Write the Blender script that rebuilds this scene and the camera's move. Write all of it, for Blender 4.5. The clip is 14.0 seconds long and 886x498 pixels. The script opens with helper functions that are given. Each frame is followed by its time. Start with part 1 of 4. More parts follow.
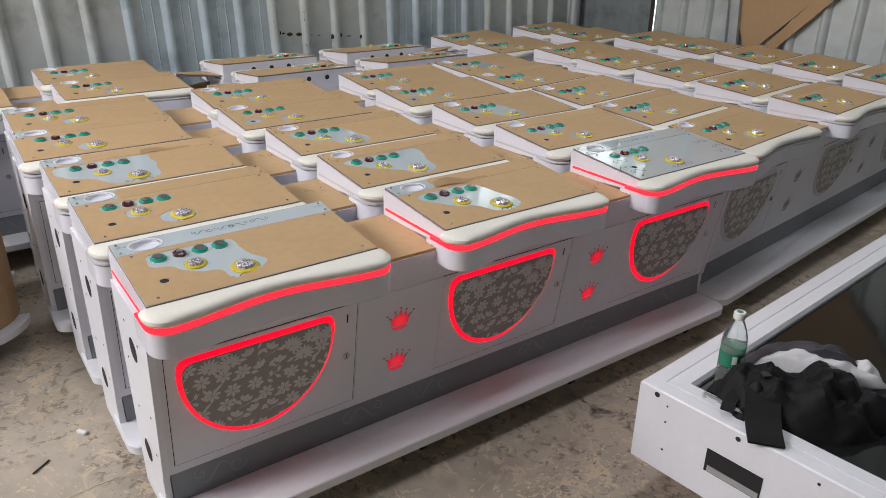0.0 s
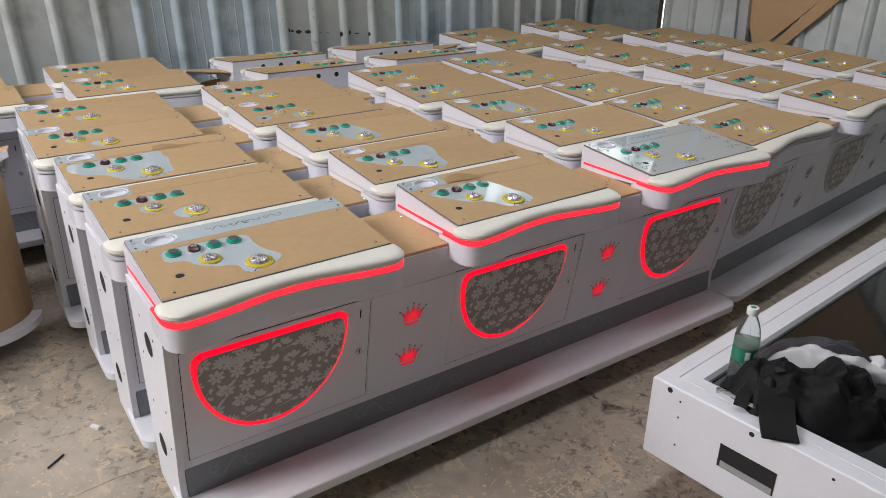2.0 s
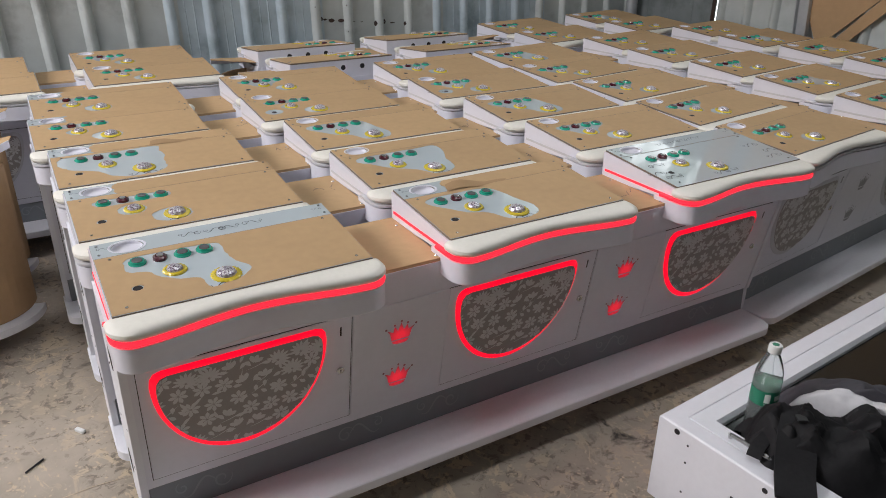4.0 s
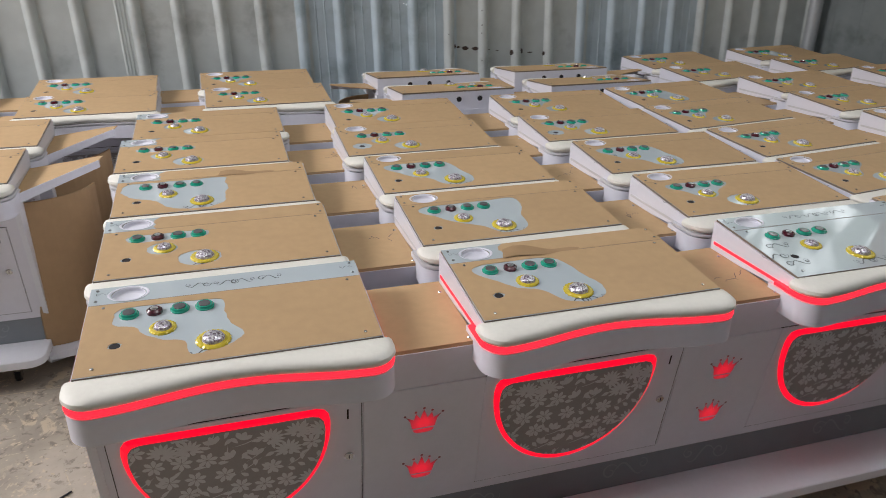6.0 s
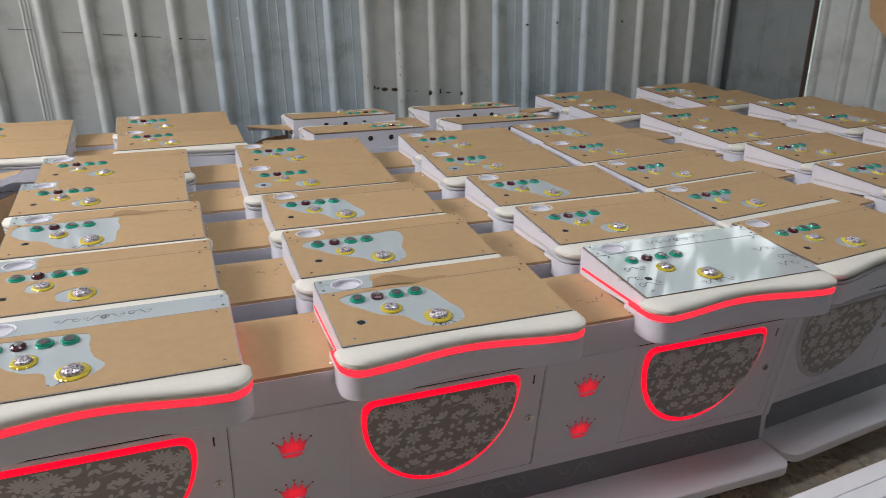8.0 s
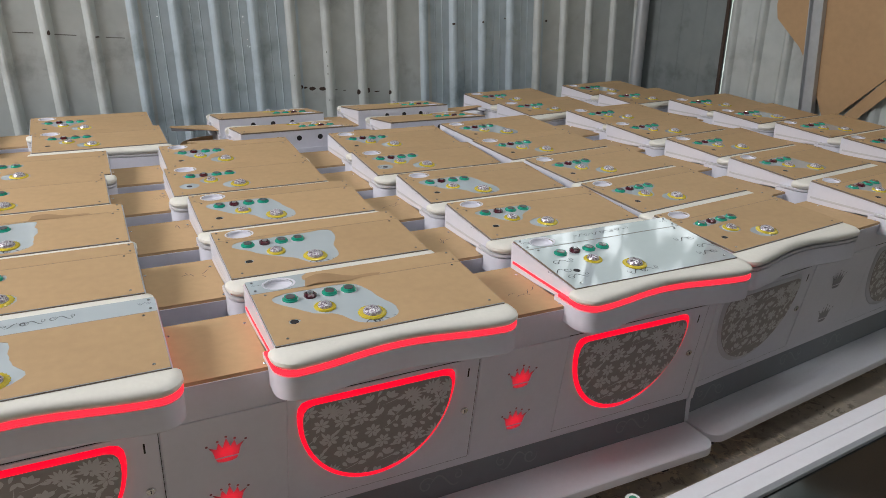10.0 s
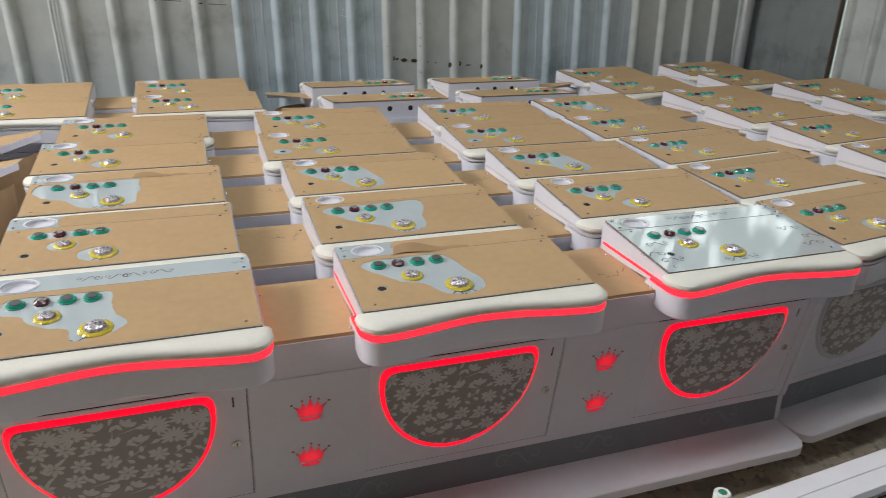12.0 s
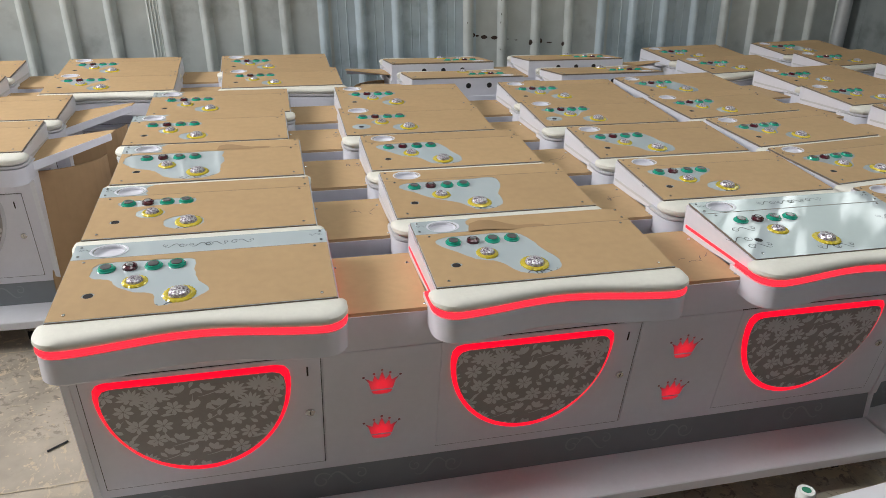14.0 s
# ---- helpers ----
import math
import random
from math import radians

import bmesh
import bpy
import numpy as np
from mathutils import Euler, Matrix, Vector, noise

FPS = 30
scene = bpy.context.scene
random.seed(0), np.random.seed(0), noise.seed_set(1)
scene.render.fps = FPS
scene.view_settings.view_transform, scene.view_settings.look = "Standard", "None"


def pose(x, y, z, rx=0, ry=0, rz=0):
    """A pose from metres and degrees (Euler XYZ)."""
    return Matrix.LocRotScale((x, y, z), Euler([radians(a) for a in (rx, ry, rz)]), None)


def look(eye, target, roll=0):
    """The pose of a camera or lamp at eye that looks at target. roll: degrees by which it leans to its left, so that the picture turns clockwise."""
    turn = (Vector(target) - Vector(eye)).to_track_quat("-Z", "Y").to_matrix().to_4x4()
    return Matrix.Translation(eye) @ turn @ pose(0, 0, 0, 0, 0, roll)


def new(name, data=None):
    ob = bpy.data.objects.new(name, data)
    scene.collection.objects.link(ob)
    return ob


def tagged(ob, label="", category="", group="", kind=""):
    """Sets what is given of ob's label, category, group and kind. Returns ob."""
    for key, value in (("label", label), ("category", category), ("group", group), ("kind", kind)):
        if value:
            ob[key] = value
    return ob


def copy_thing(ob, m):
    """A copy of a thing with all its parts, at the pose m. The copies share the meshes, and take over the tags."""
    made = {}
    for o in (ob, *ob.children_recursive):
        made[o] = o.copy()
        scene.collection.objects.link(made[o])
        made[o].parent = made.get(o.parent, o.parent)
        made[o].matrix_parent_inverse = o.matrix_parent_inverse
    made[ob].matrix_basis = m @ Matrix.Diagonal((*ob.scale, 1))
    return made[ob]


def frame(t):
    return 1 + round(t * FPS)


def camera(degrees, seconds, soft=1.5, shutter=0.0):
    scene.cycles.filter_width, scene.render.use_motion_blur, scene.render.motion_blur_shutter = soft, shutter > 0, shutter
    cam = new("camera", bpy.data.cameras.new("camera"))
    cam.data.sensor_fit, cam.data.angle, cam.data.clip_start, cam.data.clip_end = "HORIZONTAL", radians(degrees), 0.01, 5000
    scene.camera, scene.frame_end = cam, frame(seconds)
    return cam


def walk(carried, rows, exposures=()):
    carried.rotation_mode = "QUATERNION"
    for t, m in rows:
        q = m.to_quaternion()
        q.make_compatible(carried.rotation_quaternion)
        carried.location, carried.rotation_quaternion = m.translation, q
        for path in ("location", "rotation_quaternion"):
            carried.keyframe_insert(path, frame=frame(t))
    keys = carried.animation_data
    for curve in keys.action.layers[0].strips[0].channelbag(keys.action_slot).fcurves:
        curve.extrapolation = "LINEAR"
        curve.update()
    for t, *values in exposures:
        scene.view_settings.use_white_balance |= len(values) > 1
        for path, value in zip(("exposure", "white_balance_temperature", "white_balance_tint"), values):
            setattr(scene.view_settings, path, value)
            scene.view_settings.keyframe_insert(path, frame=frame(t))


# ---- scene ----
cam = camera(62.2, 14.0, soft=0.9, shutter=0.4)
PATH = [
    (0, (-0.015, 0.162, 1.459), (1.051, 1.649, 0.652), 0.8),
    (0.5, (-0.018, 0.165, 1.457), (1.044, 1.656, 0.652), 0.8),
    (1, (-0.021, 0.161, 1.455), (1.037, 1.656, 0.653), 0.8),
    (1.5, (-0.027, 0.163, 1.456), (1.029, 1.659, 0.651), 0.7),
    (2, (-0.034, 0.167, 1.454), (1.018, 1.662, 0.642), 0.6),
    (4.5, (0.285, 0.265, 1.45), (1.14, 1.861, 0.602), 1.0),
    (5, (0.369, 0.328, 1.442), (1.14, 1.975, 0.609), 1.2),
    (5.5, (0.475, 0.412, 1.447), (1.15, 2.11, 0.635), 1.0),
    (6, (0.594, 0.396, 1.448), (1.129, 2.152, 0.655), 0.5),
    (6.5, (0.716, 0.303, 1.453), (1.129, 2.098, 0.673), 0.8),
    (7, (0.762, 0.258, 1.455), (1.182, 2.065, 0.709), 0.5),
    (7.5, (0.767, 0.247, 1.465), (1.294, 2.038, 0.749), 0.1),
    (8, (0.777, 0.236, 1.466), (1.431, 1.993, 0.77), 0.3),
    (8.5, (0.774, 0.225, 1.465), (1.522, 1.95, 0.782), 0.4),
    (9, (0.772, 0.221, 1.466), (1.599, 1.911, 0.787), 0.7),
    (11.5, (0.771, 0.236, 1.449), (1.523, 1.94, 0.719), 1.7),
    (12, (0.752, 0.248, 1.442), (1.372, 1.993, 0.687), 1.6),
    (12.5, (0.75, 0.254, 1.431), (1.275, 2.024, 0.66), 1.4),
    (13, (0.751, 0.259, 1.432), (1.212, 2.036, 0.639), 1.2),
    (13.5, (0.748, 0.263, 1.43), (1.187, 2.041, 0.626), 1.1),
    (14, (0.75, 0.262, 1.429), (1.175, 2.041, 0.62), 1.0),
]
walk(cam, [(t, look(eye, target, roll)) for t, eye, target, roll in PATH],
     exposures=[(0, -0.1, 6420, 14), (4.5, -0.2, 6420, 15), (9, -0.12, 6420, 14), (14, -0.06, 6480, 10)])

# ---- world and light ----
FLOOR = -0.06
world = bpy.data.worlds.new("sky")
scene.world = world
world.use_nodes = True
wn = world.node_tree.nodes
sky = wn.new("ShaderNodeTexSky")
sky.sky_type, sky.sun_disc = "NISHITA", False
sky.sun_elevation, sky.sun_rotation = radians(50), radians(250)
wn["Background"].inputs[1].default_value = 0.05
world.node_tree.links.new(sky.outputs[0], wn["Background"].inputs[0])


def area_lamp(name, m, sx, sy, watts, colour):
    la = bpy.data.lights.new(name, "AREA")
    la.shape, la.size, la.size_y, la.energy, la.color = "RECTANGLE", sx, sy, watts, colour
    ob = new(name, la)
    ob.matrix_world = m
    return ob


# daylight lamps; window and roof strip are added, unseen; third over the corner walls
area_lamp("daylight_left", look((-3.6, 3.2, 3.5), (2.2, 3.1, 0.6)), 2.6, 1.3, 275, (1.0, 0.98, 0.97))
# overhead lamp hung under the solid roof to light floor and tops
area_lamp("skylight", look((2.0, 1.35, 4.36), (2.0, 1.34, 0.0)), 4.4, 0.5, 52, (0.97, 0.99, 1.0))
# extra lamp brightening the right half, in the gap above the corner walls
area_lamp("daylight_over_wall", look((5.9, 2.5, 3.4), (3.0, 3.0, 0.7)), 1.8, 1.3, 10, (0.93, 0.98, 1.0))


# ---- materials ----
def material(name, colour, rough=0.5, metal=0.0, scale=20.0, vary=0.06, bump=0.05, spots=None, coat=0.0, per_object=0.0):
    """A surface with variation at two scales, relief, and optional stains of a second colour."""
    m = bpy.data.materials.new(name)
    m.use_nodes = True
    n, l = m.node_tree.nodes, m.node_tree.links
    b = n["Principled BSDF"]
    co = n.new("ShaderNodeTexCoord")
    big, fine = n.new("ShaderNodeTexNoise"), n.new("ShaderNodeTexNoise")
    big.inputs["Scale"].default_value, fine.inputs["Scale"].default_value = scale * 0.12, scale
    big.inputs["Detail"].default_value, fine.inputs["Detail"].default_value = 5, 6
    for t in (big, fine):
        l.new(co.outputs["Object"], t.inputs["Vector"])
    add = n.new("ShaderNodeMath")
    add.operation = "ADD"
    l.new(big.outputs["Fac"], add.inputs[0])
    l.new(fine.outputs["Fac"], add.inputs[1])
    ramp = n.new("ShaderNodeMapRange")
    ramp.inputs["From Min"].default_value, ramp.inputs["From Max"].default_value = 0.6, 1.4
    ramp.inputs["To Min"].default_value, ramp.inputs["To Max"].default_value = 1 - vary, 1 + vary
    l.new(add.outputs[0], ramp.inputs["Value"])
    value = ramp.outputs[0]
    if per_object:
        info, mul = n.new("ShaderNodeObjectInfo"), n.new("ShaderNodeMath")
        rr = n.new("ShaderNodeMapRange")
        rr.inputs["To Min"].default_value, rr.inputs["To Max"].default_value = 1 - per_object, 1 + per_object
        l.new(info.outputs["Random"], rr.inputs["Value"])
        mul.operation = "MULTIPLY"
        l.new(value, mul.inputs[0])
        l.new(rr.outputs[0], mul.inputs[1])
        value = mul.outputs[0]
    mix = n.new("ShaderNodeVectorMath")
    mix.operation = "SCALE"
    l.new(value, mix.inputs["Scale"])
    mix.inputs[0].default_value = colour
    out = mix.outputs[0]
    if spots:
        tint, amount, spot_scale = spots
        st = n.new("ShaderNodeTexNoise")
        st.inputs["Scale"].default_value, st.inputs["Detail"].default_value, st.inputs["Roughness"].default_value = spot_scale, 8, 0.62
        l.new(co.outputs["Object"], st.inputs["Vector"])
        sr = n.new("ShaderNodeMapRange")
        sr.inputs["From Min"].default_value, sr.inputs["From Max"].default_value = 1 - amount, 1 - amount + 0.12
        l.new(st.outputs["Fac"], sr.inputs["Value"])
        mx = n.new("ShaderNodeMix")
        mx.data_type = "RGBA"
        l.new(sr.outputs[0], mx.inputs[0])
        l.new(out, mx.inputs[6])
        mx.inputs[7].default_value = (*tint, 1)
        out = mx.outputs[2]
    l.new(out, b.inputs["Base Color"])
    b.inputs["Roughness"].default_value, b.inputs["Metallic"].default_value = rough, metal
    b.inputs["Coat Weight"].default_value = coat
    if bump:
        bp = n.new("ShaderNodeBump")
        bp.inputs["Strength"].default_value, bp.inputs["Distance"].default_value = bump, 0.004
        l.new(fine.outputs["Fac"], bp.inputs["Height"])
        l.new(bp.outputs[0], b.inputs["Normal"])
    return m


def glow(name, colour, strength):
    m = bpy.data.materials.new(name)
    m.use_nodes = True
    b = m.node_tree.nodes["Principled BSDF"]
    b.inputs["Base Color"].default_value = (0.06, 0.0, 0.005, 1)
    b.inputs["Emission Color"].default_value, b.inputs["Emission Strength"].default_value = (*colour, 1), strength
    return m


WHITE = material("white_lacquer", (0.77, 0.77, 0.84), 0.32, scale=60, vary=0.03, bump=0.02, coat=0.2)
WHITE_METAL = material("white_coated_steel", (0.80, 0.81, 0.86), 0.35, scale=60, vary=0.03, bump=0.02)
CREAM = material("cream_leatherette", (0.84, 0.82, 0.74), 0.5, scale=90, vary=0.04, bump=0.12)
KRAFT = material("brown_masking_paper", (0.53, 0.355, 0.185), 0.7, scale=40, vary=0.07, bump=0.06, per_object=0.05)
CARD = material("brown_cardboard", (0.42, 0.27, 0.14), 0.8, scale=30, vary=0.08, bump=0.08)
ACRYLIC = material("grey_backed_acrylic", (0.50, 0.57, 0.60), 0.05, scale=30, vary=0.02, bump=0.0, coat=0.6)
EDGE = material("clear_acrylic_edge", (0.20, 0.155, 0.12), 0.5, scale=30, vary=0.03, bump=0.0)
INK = material("black_ink", (0.03, 0.03, 0.035), 0.5, bump=0.0)
HOLE = material("dark_inside", (0.02, 0.018, 0.02), 0.8, bump=0.0)
TAUPE = material("taupe_print", (0.34, 0.31, 0.295), 0.38, scale=80, vary=0.05, bump=0.02)
PETAL = material("pale_flower_print", (0.65, 0.64, 0.635), 0.35, scale=80, vary=0.05, bump=0.02)
FROST = material("frosted_acrylic_edge", (0.60, 0.60, 0.63), 0.3, scale=60, vary=0.03, bump=0.0)
GREEN = material("green_plastic", (0.012, 0.36, 0.24), 0.16, scale=60, vary=0.05, bump=0.0, coat=0.8)
GREY_CAP = material("smoked_cap", (0.085, 0.09, 0.095), 0.25, bump=0.0, coat=0.8)
RED_PLASTIC = material("dark_red_plastic", (0.075, 0.006, 0.016), 0.2, bump=0.0, coat=0.6)
GOLD = material("yellow_gold_plastic", (0.70, 0.55, 0.04), 0.2, metal=0.1, bump=0.0, coat=0.6)
SILVER = material("faceted_silver", (0.72, 0.70, 0.72), 0.12, metal=0.9, scale=300, vary=0.35, bump=0.0, coat=0.5)


def glitter(mat, scale, palette):
    """Small facets, each of its own shade."""
    n, l = mat.node_tree.nodes, mat.node_tree.links
    co, vo, ra = n.new("ShaderNodeTexCoord"), n.new("ShaderNodeTexVoronoi"), n.new("ShaderNodeValToRGB")
    vo.inputs["Scale"].default_value = scale
    l.new(co.outputs["Object"], vo.inputs["Vector"])
    sep = n.new("ShaderNodeSeparateColor")
    l.new(vo.outputs["Color"], sep.inputs[0])
    ra.color_ramp.interpolation = "CONSTANT"
    while len(ra.color_ramp.elements) < len(palette):
        ra.color_ramp.elements.new(0.5)
    for i, c in enumerate(palette):
        ra.color_ramp.elements[i].position, ra.color_ramp.elements[i].color = i / len(palette), (*c, 1)
    l.new(sep.outputs[0], ra.inputs[0])
    l.new(ra.outputs[0], mat.node_tree.nodes["Principled BSDF"].inputs["Base Color"])


DOME = material("glittering_dome", (0.6, 0.58, 0.62), 0.3, metal=0.45, bump=0.0, coat=0.25)
glitter(DOME, 330, ((0.78, 0.76, 0.80), (0.30, 0.24, 0.32), (0.60, 0.58, 0.62), (0.16, 0.12, 0.15), (0.85, 0.84, 0.86), (0.45, 0.40, 0.48)))
CHROME = material("chrome", (0.62, 0.62, 0.62), 0.22, metal=1.0, bump=0.0)
STEEL = material("galvanised_pipe", (0.42, 0.44, 0.45), 0.35, metal=0.35, scale=30, vary=0.1, bump=0.03)
RUBBER = material("black_rubber", (0.02, 0.02, 0.02), 0.6, bump=0.0)
LED = glow("red_led_strip", (1.0, 0.018, 0.032), 2.2)
LED_SOFT = glow("red_led_edge", (1.0, 0.001, 0.018), 1.5)
LED_CROWN = glow("red_led_crown", (1.0, 0.006, 0.03), 0.65)
LED_CROWN.node_tree.nodes["Principled BSDF"].inputs["Base Color"].default_value = (0.16, 0.07, 0.09, 1)
cn, cl = LED_CROWN.node_tree.nodes, LED_CROWN.node_tree.links
ctc, cmp, cdi, cmr = cn.new("ShaderNodeTexCoord"), cn.new("ShaderNodeVectorMath"), cn.new("ShaderNodeVectorMath"), cn.new("ShaderNodeMapRange")
cmp.operation, cdi.operation = "MULTIPLY", "DISTANCE"
cmp.inputs[1].default_value = (1.0, 0.0, 0.75)
cdi.inputs[1].default_value = (0.5, 0.0, 0.26)
cmr.inputs["From Min"].default_value, cmr.inputs["From Max"].default_value = 0.12, 0.48
cmr.inputs["To Min"].default_value, cmr.inputs["To Max"].default_value = 0.75, 0.05
cl.new(ctc.outputs["Generated"], cmp.inputs[0])
cl.new(cmp.outputs[0], cdi.inputs[0])
cl.new(cdi.outputs["Value"], cmr.inputs["Value"])
cl.new(cmr.outputs[0], cn["Principled BSDF"].inputs["Emission Strength"])


# ---- mesh helpers ----
def part(name, bm, mat, parent=None, label="", smooth=False):
    """Links a bmesh as one mesh object under a thing or a part."""
    bmesh.ops.recalc_face_normals(bm, faces=bm.faces)
    me = bpy.data.meshes.new(name)
    bm.to_mesh(me)
    bm.free()
    for mt in (mat if isinstance(mat, (list, tuple)) else [mat]):
        me.materials.append(mt)
    if smooth:
        me.polygons.foreach_set("use_smooth", [True] * len(me.polygons))
        me.set_sharp_from_angle(angle=radians(38))
    ob = new(name, me)
    if parent:
        ob.parent = parent
    if label:
        tagged(ob, label)
    return ob


def again(ob, parent, m):
    """A further piece on the same mesh as ob."""
    c = new(ob.name.split(".")[0], ob.data)
    c.parent, c.matrix_basis = parent, m
    return c


def thing(name, label, category, group="", m=None, kind=""):
    e = new(name)
    e.empty_display_size = 0.1
    if m is not None:
        e.matrix_world = m
    return tagged(e, label, category, group, kind)


def box(bm, x0, x1, y0, y1, z0, z1, bevel=0.0, seg=2):
    vs = [bm.verts.new((x, y, z)) for x in (x0, x1) for y in (y0, y1) for z in (z0, z1)]
    fs = [(0, 1, 3, 2), (4, 6, 7, 5), (0, 4, 5, 1), (2, 3, 7, 6), (0, 2, 6, 4), (1, 5, 7, 3)]
    faces = [bm.faces.new([vs[i] for i in f]) for f in fs]
    if bevel:
        es = list({e for f in faces for e in f.edges})
        bmesh.ops.bevel(bm, geom=es, offset=bevel, segments=seg, affect="EDGES", profile=0.5)
    return bm


def boxed(*a, **k):
    return box(bmesh.new(), *a, **k)


def loft(bm, loops, cap0=True, cap1=True, mat=0):
    """Skin between loops of equal length; returns the side faces."""
    rows = [[bm.verts.new(p) for p in lp] for lp in loops]
    n = len(rows[0])
    sides = []
    for a, b in zip(rows, rows[1:]):
        for i in range(n):
            f = bm.faces.new((a[i], a[(i + 1) % n], b[(i + 1) % n], b[i]))
            f.material_index = mat
            sides.append(f)
    if cap0:
        bm.faces.new(rows[0][::-1])
    if cap1:
        bm.faces.new(rows[-1])
    return sides


def prism(bm, pts, z0, z1):
    loft(bm, [[(x, y, z0) for x, y in pts], [(x, y, z1) for x, y in pts]])
    return bm


def lathe(bm, profile, seg=20, c=(0, 0, 0), closed=True):
    """Turns (radius, z) pairs round the z axis."""
    loops = [[(c[0] + r * math.cos(2 * math.pi * i / seg), c[1] + r * math.sin(2 * math.pi * i / seg), c[2] + z) for i in range(seg)] for r, z in profile]
    loft(bm, loops, cap0=closed)
    return bm


def tube(bm, a, b, r, seg=10):
    a, b = Vector(a), Vector(b)
    q = (b - a).to_track_quat("Z", "Y").to_matrix()
    ring = [q @ Vector((r * math.cos(2 * math.pi * i / seg), r * math.sin(2 * math.pi * i / seg), 0)) for i in range(seg)]
    loft(bm, [[a + p for p in ring], [b + p for p in ring]])
    return bm


def flat_fill(bm, loops, z, thick):
    """A plate with holes: the first loop is its outline, the others are cut out."""
    edges = []
    for lp in loops:
        vs = [bm.verts.new((x, y, z)) for x, y in lp]
        edges += [bm.edges.new((vs[i], vs[(i + 1) % len(vs)])) for i in range(len(vs))]
    res = bmesh.ops.triangle_fill(bm, use_beauty=True, use_dissolve=False, edges=edges)
    faces = [g for g in res["geom"] if isinstance(g, bmesh.types.BMFace)]
    ext = bmesh.ops.extrude_face_region(bm, geom=faces)
    for v in ext["geom"]:
        if isinstance(v, bmesh.types.BMVert):
            v.co.z += thick
    return bm


def ring(cx, cy, r, n=20, wobble=0.0, seed=0, sx=1.0):
    rd = random.Random(seed)
    return [(cx + sx * r * math.cos(2 * math.pi * i / n) * (1 + wobble * rd.uniform(-1, 1)), cy + r * math.sin(2 * math.pi * i / n) * (1 + wobble * rd.uniform(-1, 1))) for i in range(n)]


def stroke(bm, pts, w, z):
    """A flat inked line of width w that tapers at both ends."""
    n = len(pts)
    left, right = [], []
    for i, p in enumerate(pts):
        a, b = Vector(pts[max(i - 1, 0)]), Vector(pts[min(i + 1, n - 1)])
        d = (b - a).normalized()
        k = w * (0.35 + 0.65 * math.sin(math.pi * i / (n - 1))) / 2
        left.append(bm.verts.new((p[0] - d.y * k, p[1] + d.x * k, z)))
        right.append(bm.verts.new((p[0] + d.y * k, p[1] - d.x * k, z)))
    for i in range(n - 1):
        bm.faces.new((left[i], right[i], right[i + 1], left[i + 1]))


def spiral(cx, cy, r, turns, start, hand=1, n=18):
    return [(cx + r * (1 - 0.8 * i / n) * math.cos(start + hand * turns * 2 * math.pi * i / n), cy + r * (1 - 0.8 * i / n) * math.sin(start + hand * turns * 2 * math.pi * i / n)) for i in range(n + 1)]


# ---- the building ----
WALL_Y, WALL_X, WALL_TOP = 4.97, 5.12, 2.2

SHEET = material("weathered_grey_sheet", (0.48, 0.515, 0.50), 0.45, metal=0.15, scale=9, vary=0.16, bump=0.03, spots=((0.34, 0.36, 0.35), 0.45, 2.6), per_object=0.07)
SHEET_BLUE = material("weathered_blue_sheet", (0.43, 0.51, 0.55), 0.45, metal=0.15, scale=9, vary=0.16, bump=0.03, spots=((0.28, 0.345, 0.37), 0.45, 2.6), per_object=0.07)
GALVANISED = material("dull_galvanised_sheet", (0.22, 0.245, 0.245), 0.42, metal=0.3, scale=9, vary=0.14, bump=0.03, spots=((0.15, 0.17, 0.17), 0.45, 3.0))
RUST = material("rust", (0.05, 0.032, 0.024), 0.9, scale=60, vary=0.3, bump=0.2)
CONCRETE = material("worn_concrete", (0.43, 0.375, 0.305), 0.6, scale=9, vary=0.30, bump=0.15, spots=((0.15, 0.13, 0.105), 0.40, 1.6))
PALE = material("scraped_plaster_residue", (0.58, 0.49, 0.36), 0.8, scale=40, vary=0.2, bump=0.2)
ROOF = material("roof_underside", (0.30, 0.31, 0.31), 0.7, scale=8, vary=0.1, bump=0.05)



